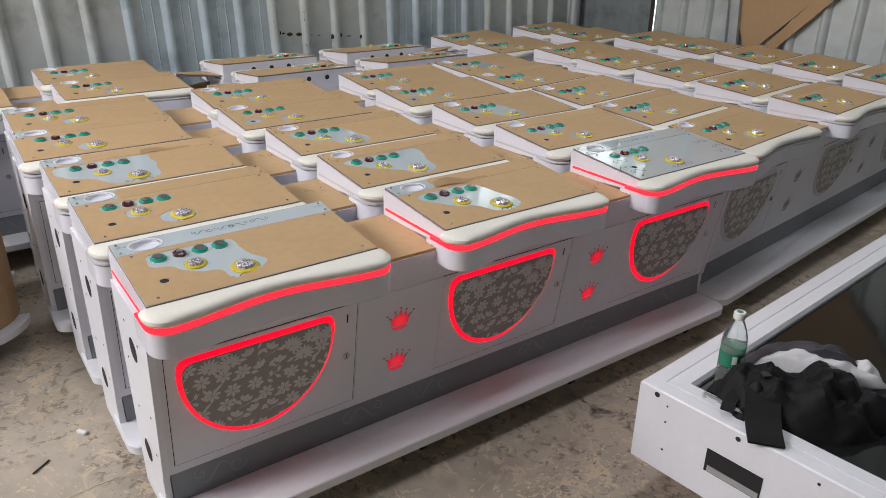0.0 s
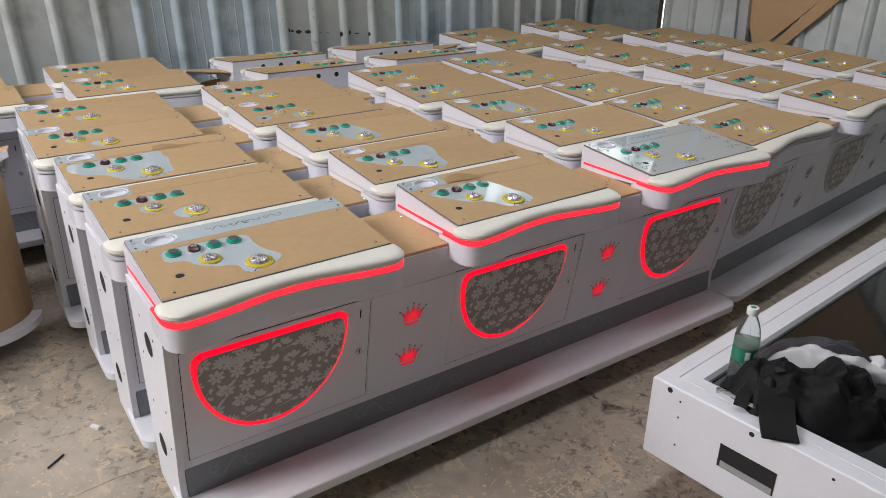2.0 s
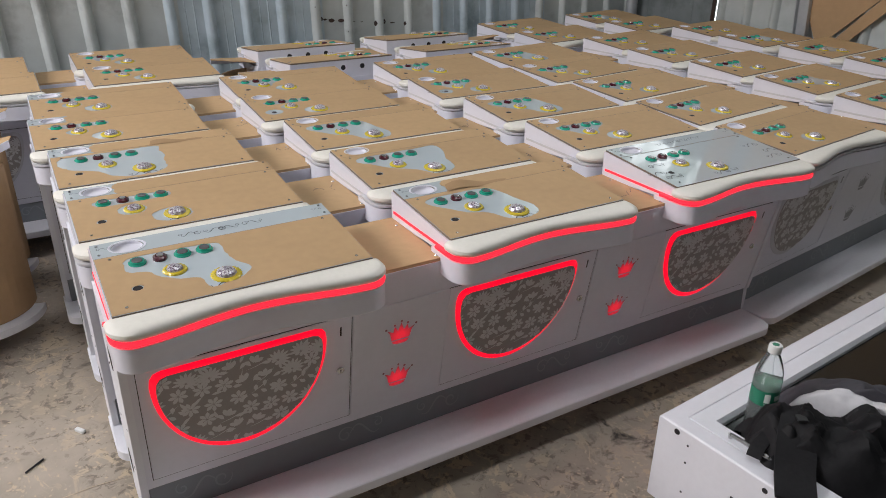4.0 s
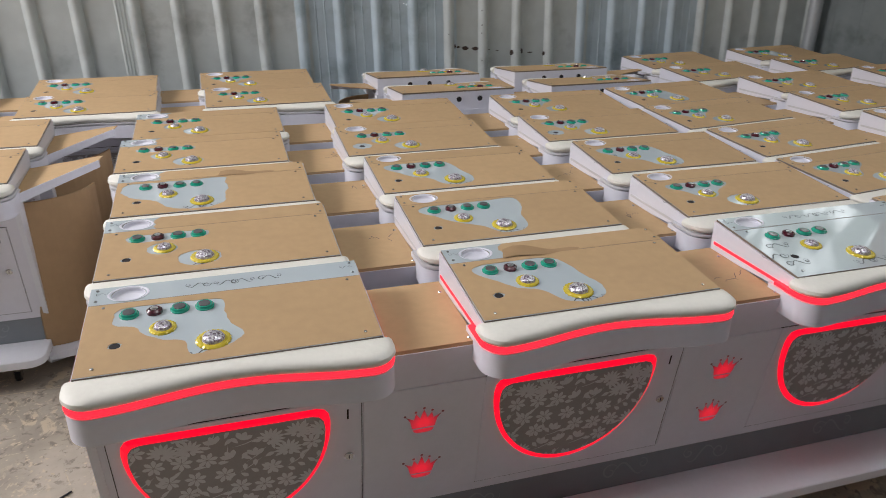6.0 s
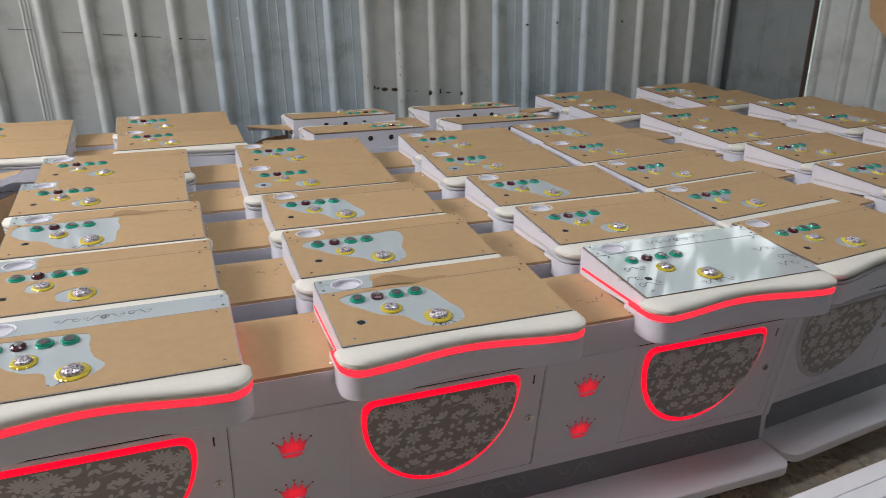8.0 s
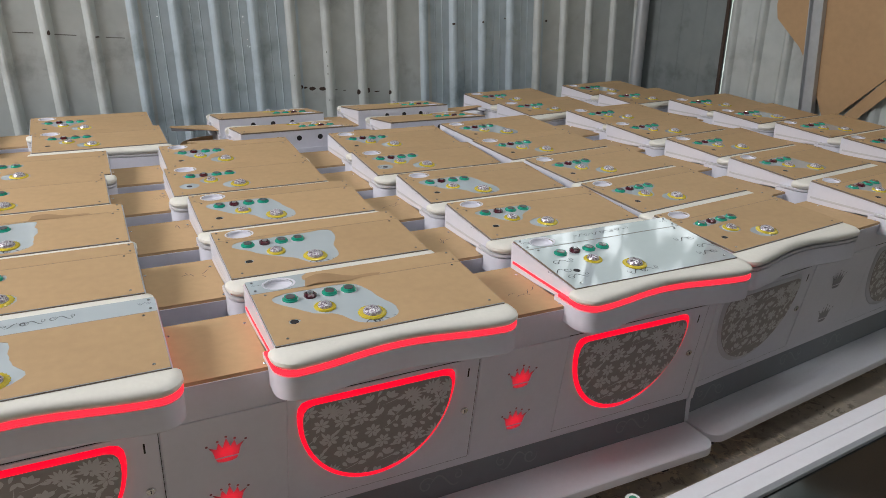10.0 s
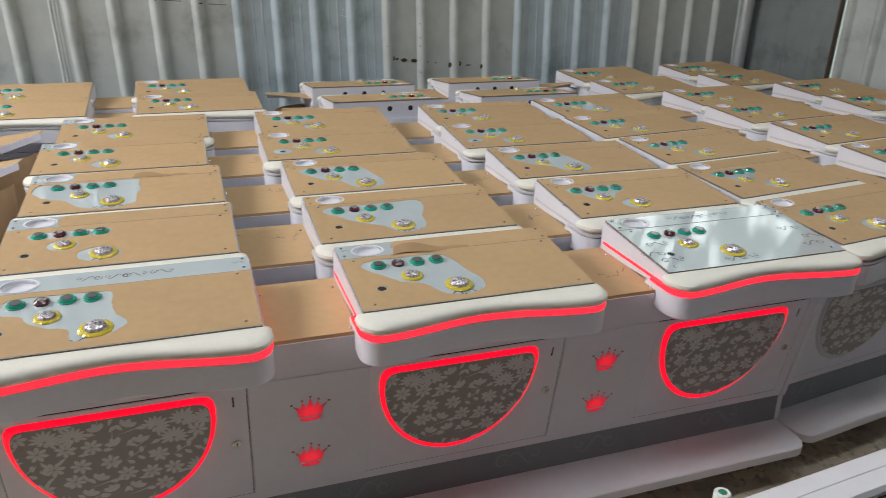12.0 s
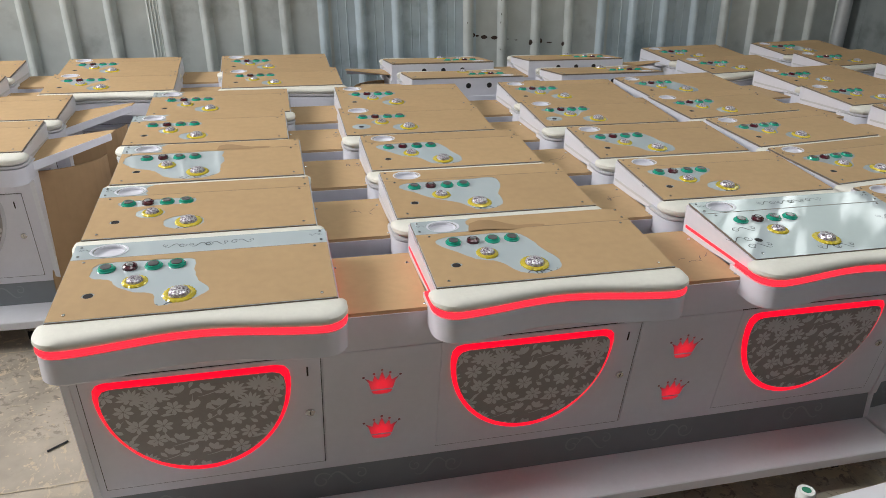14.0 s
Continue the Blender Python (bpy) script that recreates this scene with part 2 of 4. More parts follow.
def wear(mat, tint, scale, lo, hi, mask_scale, mask_lo, stretch=(1, 1, 1)):
    """Adds a layer of worn or stained marks: fine noise cut sharply, inside broad patches."""
    n, l = mat.node_tree.nodes, mat.node_tree.links
    b = n["Principled BSDF"]
    old = b.inputs["Base Color"].links[0].from_socket
    co, mp = n.new("ShaderNodeTexCoord"), n.new("ShaderNodeMapping")
    mp.inputs["Scale"].default_value = stretch
    mp.inputs["Rotation"].default_value = (0, 0, 0.6)
    l.new(co.outputs["Object"], mp.inputs[0])
    a, m = n.new("ShaderNodeTexNoise"), n.new("ShaderNodeTexNoise")
    a.inputs["Scale"].default_value, a.inputs["Detail"].default_value, a.inputs["Roughness"].default_value, a.inputs["Distortion"].default_value = scale, 10, 0.68, 0.6
    m.inputs["Scale"].default_value, m.inputs["Detail"].default_value = mask_scale, 4
    l.new(mp.outputs[0], a.inputs["Vector"])
    l.new(co.outputs["Object"], m.inputs["Vector"])
    ra, rm, mul = n.new("ShaderNodeMapRange"), n.new("ShaderNodeMapRange"), n.new("ShaderNodeMath")
    ra.inputs["From Min"].default_value, ra.inputs["From Max"].default_value = lo, hi
    rm.inputs["From Min"].default_value, rm.inputs["From Max"].default_value = mask_lo, mask_lo + 0.12
    l.new(a.outputs["Fac"], ra.inputs["Value"])
    l.new(m.outputs["Fac"], rm.inputs["Value"])
    mul.operation = "MULTIPLY"
    l.new(ra.outputs[0], mul.inputs[0])
    l.new(rm.outputs[0], mul.inputs[1])
    mx = n.new("ShaderNodeMix")
    mx.data_type = "RGBA"
    l.new(mul.outputs[0], mx.inputs[0])
    l.new(old, mx.inputs[6])
    mx.inputs[7].default_value = (*tint, 1)
    l.new(mx.outputs[2], b.inputs["Base Color"])


wear(CONCRETE, (0.46, 0.375, 0.25), 3.0, 0.50, 0.66, 0.9, 0.46)
wear(CONCRETE, (0.60, 0.50, 0.36), 11.0, 0.545, 0.575, 1.3, 0.44)
wear(CONCRETE, (0.60, 0.50, 0.36), 24.0, 0.575, 0.605, 1.7, 0.44, (1, 0.45, 1))
wear(CONCRETE, (0.24, 0.205, 0.165), 30.0, 0.54, 0.60, 2.6, 0.42)
wear(CONCRETE, (0.62, 0.53, 0.40), 48.0, 0.585, 0.62, 2.3, 0.47)
wear(CONCRETE, (0.045, 0.04, 0.034), 7.0, 0.56, 0.66, 2.1, 0.52)
floor = part("floor", boxed(-7, 9, -7, 9, FLOOR - 0.1, FLOOR), CONCRETE)
tagged(floor, "worn grey-brown concrete floor with scrapes and stains", "floor", kind="structure")


def sheet_wall(name, length, height, rib, sheets, m, label):
    """A corrugated wall of overlapping sheets: flat pans between raised rounded ribs."""
    w = thing(name, label, "wall", kind="structure", m=m)
    for k, (x0, n, mat, off) in enumerate(sheets):
        bm = bmesh.new()
        prof = []
        for i in range(n):
            b = x0 + i * rib
            prof += [(b, 0), (b + 0.008, -0.014), (b + 0.018, -0.026), (b + 0.029, -0.032), (b + 0.041, -0.032), (b + 0.052, -0.026), (b + 0.062, -0.014), (b + 0.070, 0)]
            if mat is SHEET_BLUE:
                for q in (0.33, 0.67):
                    g = b + 0.07 + (rib - 0.07) * q
                    prof += [(g - 0.004, 0), (g, -0.004), (g + 0.004, 0)]
        prof.append((x0 + n * rib, 0))
        for q in range(4):
            g = x0 + n * rib + 0.018 * q
            prof += [(g + 0.006, -0.004), (g + 0.010, -0.008), (g + 0.014, -0.004)]
        prof.append((x0 + n * rib + 0.085, -0.003))
        back = [(x, y + 0.0015) for x, y in prof[::-1]]
        loop = [(x, y - off) for x, y in prof + back]
        loft(bm, [[(x, y, 0) for x, y in loop], [(x, y, height) for x, y in loop]])
        part("sheet", bm, mat, w)
    return w


# the back wall; its sheets change from grey to blue and back
RIB, SHEET_X = 0.2278, 1.052
sheets = [(SHEET_X + 4 * RIB * k - (0.065 if k < -1 else 0.0), 4, SHEET_BLUE if k in (0, 2) else SHEET, 0.003 * (k % 2)) for k in range(-7, 3)]
sheet_wall("wall_back", 0, 4.4 - FLOOR, RIB, sheets, pose(0.042, WALL_Y, FLOOR, 0, -1.7, 0), "weathered grey and blue corrugated steel sheet wall")
sheets = [(SHEET_X + 4 * RIB * k, 4, SHEET, 0.003 * (k % 2)) for k in (3, 4)]
sheet_wall("wall_back_corner", 0, 2.35 - FLOOR, RIB, sheets, pose(0.042, WALL_Y, FLOOR, 0, -1.7, 0), "weathered grey corrugated steel sheet wall, open above")
sheets = [(0.82 + 4 * 0.212 * k, 4, SHEET, 0.003 * (k % 2)) for k in range(2)]
right_wall = sheet_wall("wall_right", 0, WALL_TOP - FLOOR, 0.212, sheets, pose(4.79, WALL_Y, FLOOR, 0, 0, -82.8), "weathered pale grey corrugated steel sheet wall")
sheets = [(0.82 + 4 * 0.212 * k, 4, SHEET, 0.003 * (k % 2)) for k in range(2, 12)]
sheet_wall("wall_right_front", 0, 4.38 - FLOOR, 0.212, sheets, pose(4.79, WALL_Y, FLOOR, 0, 0, -82.8), "weathered pale grey corrugated steel sheet wall up to the roof")
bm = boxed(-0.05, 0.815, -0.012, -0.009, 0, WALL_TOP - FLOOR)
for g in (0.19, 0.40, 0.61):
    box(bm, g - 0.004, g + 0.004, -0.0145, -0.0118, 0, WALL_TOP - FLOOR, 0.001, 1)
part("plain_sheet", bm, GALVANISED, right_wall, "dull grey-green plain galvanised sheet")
# roof out of view, added to keep the sky out of the hall
part_roof = part("ceiling", boxed(-7, 6.4, -7, WALL_Y + 0.4, 4.4, 4.5), ROOF)
tagged(part_roof, "plain grey roof added out of view high above the hall", "ceiling", kind="structure")
# unseen wall added so the left lamp sits in an opening
bm = bmesh.new()
for y0, y1, z0, z1 in ((-6.0, 1.6, FLOOR, 4.4), (4.75, WALL_Y, FLOOR, 4.4), (1.6, 4.75, FLOOR, 2.5), (1.6, 4.75, 4.3, 4.4)):
    box(bm, -4.15, -4.05, y0, y1, z0, z1)
tagged(part("wall_left", bm, ROOF), "unseen grey wall added with an opening for the left lamp", "wall", kind="structure")
# added strip under the solid roof, a stand-in source for the overhead lamp
LAMP_STRIP = material("frosted_roof_sheet", (0.8, 0.82, 0.82), 0.6, scale=20, vary=0.05)
tagged(part("skylight", boxed(-0.3, 4.3, 1.05, 1.65, 4.385, 4.398), LAMP_STRIP), "long frosted strip added under the roof above the overhead lamp", "skylight", kind="structure")
# unseen wall added far behind the camera to close the hall
wf = part("wall_front", boxed(-7, WALL_X, -6.2, -6.0, FLOOR, 4.4), ROOF)
tagged(wf, "plain grey wall added out of view to close the hall", "wall", kind="structure")

# ---- the game consoles ----
PITCH, PANEL_W, PANEL_X = 0.795, 0.578, 0.017
PANEL_Y0, PANEL_Y1, PANEL_Z0, PANEL_Z1 = -0.022, 0.300, 0.751, 0.779
DEPTH = 0.308
SLOPE = math.degrees(math.atan2(PANEL_Z1 - PANEL_Z0, PANEL_Y1 - PANEL_Y0))
PANEL_D = math.hypot(PANEL_Z1 - PANEL_Z0, PANEL_Y1 - PANEL_Y0)
FRONT_LEAN = 0.165


def front_y(z):
    return FRONT_LEAN * (0.69 - z)


def lip(inset, z, back, w=PANEL_W + 0.032):
    """Plan outline of a player's ledge: rounded corners and a front that dips in between two lobes."""
    x0, x1 = inset, w - inset
    r = 0.05
    pts = [(x0, back, z)]

    def wave(x):
        u = (x / w - 0.5) * 2
        return -0.092 + 0.034 * abs(math.cos(u * math.pi * 0.56)) ** 2 * (1 - 0.08 * u) + inset
    for i in range(7):
        a = math.pi / 2 * i / 6
        x = x0 + r * (1 - math.cos(a))
        pts.append((x, wave(x) + r * (1 - math.sin(a)), z))
    for i in range(1, 16):
        x = x0 + r + (x1 - x0 - 2 * r) * i / 16
        pts.append((x, wave(x), z))
    for i in range(7):
        a = math.pi / 2 * (1 - i / 6)
        x = x1 - r * (1 - math.cos(a))
        pts.append((x, wave(x) + r * (1 - math.sin(a)), z))
    pts.append((x1, back, z))
    return pts


def strip_loop(z, out=0.0):
    """The light strip hugs the ledge in front and the wedge at the sides."""
    pts = lip(-0.001 - out, z, 0.03)
    w = PANEL_W + 0.032
    return [(0.0113 - out, 0.29, z), (0.0113 - out, 0.031, z)] + pts + [(w - 0.0113 + out, 0.031, z), (w - 0.0113 + out, 0.29, z)]


def half_round(inset=0.0, n=30):
    """Outline of the half-round panel: straight top, rounded corners, bowed below (door's own x and height)."""
    x0, x1, top, low = 0.033 + inset, 0.433 - inset, 0.326 - inset, 0.052 + inset
    c, a, b = (x0 + x1) / 2, (x1 - x0) / 2, top - low
    pts = [(x0 + 0.028, top), (x1 - 0.028, top), (x1 - 0.012, top - 0.005), (x1 - 0.003, top - 0.018)]
    for i in range(n + 1):
        t = math.pi * i / n
        pts.append((c + a * math.cos(t), top - 0.040 - (b - 0.040) * math.sin(t)))
    pts += [(x0 + 0.003, top - 0.018), (x0 + 0.012, top - 0.005)]
    return pts


def clipped(pts, poly):
    """The part of a flat shape that lies within a convex outline wound clockwise."""
    for (ax, ay), (bx, by) in zip(poly, poly[1:] + poly[:1]):
        side = [(bx - ax) * (y - ay) - (by - ay) * (x - ax) for x, y in pts]
        out = []
        for i in range(len(pts)):
            p, q, sp, sq = pts[i - 1], pts[i], side[i - 1], side[i]
            if (sp <= 0) != (sq <= 0):
                k = sp / (sp - sq)
                out.append((p[0] + (q[0] - p[0]) * k, p[1] + (q[1] - p[1]) * k))
            if sq <= 0:
                out.append(q)
        pts = out
        if len(pts) < 3:
            return []
    return pts


def petal(bm, poly, cx, cy, ang, length, width, y, bend=0.0):
    ca, sa = math.cos(ang), math.sin(ang)
    shape = [(0.06, 0), (0.25, 0.20), (0.50, 0.40), (0.74, 0.42), (0.90, 0.20), (1, 0), (0.90, -0.20), (0.74, -0.42), (0.50, -0.40), (0.25, -0.20)]
    pts = []
    for u, v in shape:
        v = v * width + bend * length * u * u
        pts.append((cx + length * u * ca - v * sa, cy + length * u * sa + v * ca))
    pts = clipped(pts, poly)
    if pts:
        bm.faces.new([bm.verts.new((px, y - 0.000003 * len(bm.faces), pz)) for px, pz in pts])


def floral(bm, poly, y, seed):
    """A printed spread of fanned flowers, open blossoms, buds and leafy twigs within an outline."""
    rd = random.Random(seed)
    up = math.pi / 2
    for j in range(7):
        for i in range(10):
            cx = 0.026 + i * 0.053 + (j % 2) * 0.026 + rd.uniform(-0.006, 0.006)
            cz = 0.055 + j * 0.049 + rd.uniform(-0.006, 0.006)
            kind = rd.choice((0, 3, 1, 1, 2, 4))
            base = rd.uniform(0, 6.28)
            if kind in (0, 3):
                lean = rd.uniform(-0.9, 0.9)
                for q in range(9):
                    w = (q - 4) * 0.36
                    petal(bm, poly, cx, cz - 0.016, up + lean + w, 0.035 - 0.0010 * abs(q - 4), 0.0088, y, 0.10 * (q - 4) / 4)
                for q in (-1, 1):
                    petal(bm, poly, cx, cz - 0.016, up + lean + q * 1.85, 0.030, 0.009, y, 0.15 * q)
                    petal(bm, poly, cx, cz - 0.016, up + lean + q * 2.5, 0.016, 0.011, y)
            elif kind == 1:
                for q in range(7):
                    petal(bm, poly, cx, cz, base + q * 0.898, 0.023, 0.0118, y)
                petal(bm, poly, cx, cz - 0.02, base, 0.030, 0.010, y, 0.2)
            elif kind == 2:
                d = rd.uniform(-0.6, 0.6)
                for q in range(3):
                    petal(bm, poly, cx - 0.006, cz - 0.004, up + d + (q - 1) * 0.7, 0.026, 0.014, y)
                petal(bm, poly, cx - 0.03, cz - 0.02, 0.5 + d, 0.060, 0.0030, y, 0.25)
                for q in (-1, 1):
                    petal(bm, poly, cx + 0.012 * q, cz - 0.012, d + (0.5 if q > 0 else 2.6), 0.024, 0.0125, y)
            else:
                petal(bm, poly, cx - 0.03, cz - 0.012, 0.4, 0.066, 0.0030, y, 0.2)
                for q in range(5):
                    petal(bm, poly, cx - 0.022 + 0.011 * q, cz - 0.010 + 0.004 * q, 0.4 + (1.1 if q % 2 else -1.1), 0.022, 0.0125, y)


def crown(bm, cx, cz, y, s):
    """A stencilled crown of five points with balls, over a separate base bar."""
    pts = [(-0.036, 0.004), (-0.030, -0.022), (0.030, -0.022), (0.036, 0.004), (0.047, 0.021), (0.026, 0.008), (0.021, 0.030), (0.010, 0.010), (0.0, 0.042), (-0.010, 0.010), (-0.021, 0.030), (-0.026, 0.008), (-0.047, 0.021)]
    vs = [bm.verts.new((cx + s * x, y, cz + s * z)) for x, z in pts]
    c = bm.verts.new((cx, y, cz - s * 0.008))
    for i in range(len(vs)):
        bm.faces.new((vs[i], vs[(i + 1) % len(vs)], c))
    bar = [(-0.029, -0.027), (-0.024, -0.036), (-0.012, -0.040), (0.012, -0.040), (0.024, -0.036), (0.029, -0.027)]
    bm.faces.new([bm.verts.new((cx + s * x, y, cz + s * z)) for x, z in bar])
    for bx, bz in ((0.0, 0.046), (0.022, 0.035), (-0.022, 0.035), (0.05, 0.025), (-0.05, 0.025)):
        bm.faces.new([bm.verts.new((cx + s * (bx + 0.004 * math.cos(a)), y, cz + s * (bz + 0.004 * math.sin(a)))) for a in (0, 1.05, 2.09, 3.14, 4.19, 5.24)])


def blob(seed, spread=1.0):
    """The torn opening in the paper round the six buttons, in panel coordinates."""
    rd = random.Random(seed)
    path = [(0.050, 0.192), (0.072, 0.222), (0.150, 0.226), (0.235, 0.228), (0.272, 0.215), (0.276, 0.170), (0.284, 0.120), (0.306, 0.085), (0.292, 0.045), (0.240, 0.026), (0.205, 0.034), (0.196, 0.076), (0.158, 0.092), (0.118, 0.112), (0.098, 0.150), (0.064, 0.162)]
    cx, cy = 0.18, 0.14
    k = [1 + 0.06 * rd.uniform(-1, 1) for _ in path]
    path = [(cx + (x - cx) * s * spread, min(0.236, cy + (y - cy) * s * spread)) for (x, y), s in zip(path, k)]
    out = []
    n = len(path)
    for i in range(n):
        p0, p1, p2, p3 = (Vector(path[(i + d) % n]) for d in (-1, 0, 1, 2))
        for t in (0, 0.25, 0.5, 0.75):
            q = 0.5 * ((2 * p1) + (p2 - p0) * t + (2 * p0 - 5 * p1 + 4 * p2 - p3) * t * t + (3 * p1 - p0 - 3 * p2 + p3) * t ** 3)
            out.append((max(0.03, q.x) + rd.uniform(-1, 1) * 0.0016, max(0.018, min(0.240, q.y)) + rd.uniform(-1, 1) * 0.0016))
    return out


STRIP = 0.250  # where the main sheet ends and the strip by the cup hole begins


def smooth_path(path, seed, rough):
    rd = random.Random(seed)
    out, n = [], len(path)
    for i in range(n):
        p0, p1, p2, p3 = (Vector(path[(i + d) % n]) for d in (-1, 0, 1, 2))
        for t in (0, 0.25, 0.5, 0.75):
            q = 0.5 * ((2 * p1) + (p2 - p0) * t + (2 * p0 - 5 * p1 + 4 * p2 - p3) * t * t + (3 * p1 - p0 - 3 * p2 + p3) * t ** 3)
            out.append((q.x + rd.uniform(-1, 1) * rough, min(0.243, q.y + rd.uniform(-1, 1) * rough)))
    return out


def main_cover(seed, cut):
    """The main paper sheet with its hand-cut or torn opening: tight, small, wash, wide or torn; port adds a ring cut round the port."""
    bm = bmesh.new()
    rd = random.Random(seed)
    outline = [(0.001, 0.002), (PANEL_W - 0.001, 0.002), (PANEL_W - 0.001, STRIP), (0.001, STRIP)]
    holes = [ring(0.066, 0.090, 0.030 if "port" in cut else 0.011, 16, 0.08 if "port" in cut else 0.18, seed, 1.2)]
    big = ring(0.238, 0.068, 0.040, 22, 0.04, seed, 1.3)
    if "tight" in cut:
        holes += [big, ring(0.148, 0.134, 0.031, 20, 0.05, seed + 1, 1.2)]
        holes.append(smooth_path([(0.058, 0.196), (0.070, 0.218), (0.150, 0.221), (0.245, 0.220), (0.262, 0.202), (0.245, 0.182), (0.160, 0.180), (0.085, 0.178)], seed, 0.001))
    elif "small" in cut:
        holes += [big, smooth_path([(0.050, 0.196), (0.068, 0.222), (0.150, 0.226), (0.245, 0.224), (0.268, 0.200), (0.245, 0.176), (0.205, 0.150), (0.178, 0.112), (0.140, 0.104), (0.112, 0.130), (0.090, 0.165)], seed, 0.0012)]
    elif "wash" in cut:
        holes.append(smooth_path([(0.042, 0.196), (0.062, 0.226), (0.150, 0.232), (0.235, 0.230), (0.272, 0.205), (0.296, 0.130), (0.316, 0.080), (0.300, 0.036), (0.250, 0.022), (0.206, 0.036), (0.170, 0.090), (0.120, 0.112), (0.085, 0.150)], seed, 0.0014))
    elif "wide" in cut:
        holes.append(smooth_path([(0.040, 0.196), (0.062, 0.228), (0.150, 0.232), (0.262, 0.236), (0.340, 0.236), (0.345, 0.180), (0.322, 0.120), (0.318, 0.060), (0.285, 0.026), (0.230, 0.026), (0.195, 0.070), (0.150, 0.096), (0.105, 0.130), (0.075, 0.165)], seed, 0.0012))
    elif "torn" in cut:
        holes.append(smooth_path([(0.016, 0.180), (0.030, 0.232), (0.120, 0.236), (0.200, 0.238), (0.320, 0.240), (0.318, 0.196), (0.330, 0.160), (0.318, 0.110), (0.316, 0.050), (0.270, 0.018), (0.200, 0.018), (0.150, 0.040), (0.120, 0.088), (0.060, 0.120), (0.030, 0.146)], seed, 0.0026))
    else:
        holes.append(blob(seed, 1.0))
    return flat_fill(bm, [outline] + holes, 0.0062, 0.0007)


def strip_cover(seed, x0=0.001):
    bm = bmesh.new()
    rd = random.Random(seed)
    y0, y1 = STRIP + 0.002, PANEL_D - 0.001
    outline = [(x0, y0), (PANEL_W - 0.001, y0), (PANEL_W - 0.001, y1), (x0 + (0.01 if x0 > 0.1 else 0.0), y1)]
    if x0 > 0.1:
        outline += [(x0 + rd.uniform(-0.012, 0.012), y1 + (y0 - y1) * k / 5) for k in range(1, 5)]
        return flat_fill(bm, [outline], 0.0062, 0.0007)
    return flat_fill(bm, [outline, ring(0.078, 0.287, 0.030, 20, 0.02, seed, 1.25)], 0.0062, 0.0007)


def scrolls(bm, pts, s, z):
    for x, y, hand in pts:
        stroke(bm, spiral(x, y, 0.012 * s, 1.2, 0.3, hand), 0.0024 * s, z)
        stroke(bm, [(x + hand * (0.006 + 0.04 * t) * s, y + (0.010 * math.sin(t * 5.5)) * s) for t in [i / 12 for i in range(13)]], 0.0026 * s, z)
        stroke(bm, spiral(x + hand * 0.045 * s, y + 0.004 * s, 0.008 * s, 1.1, 2.0, -hand), 0.002 * s, z)


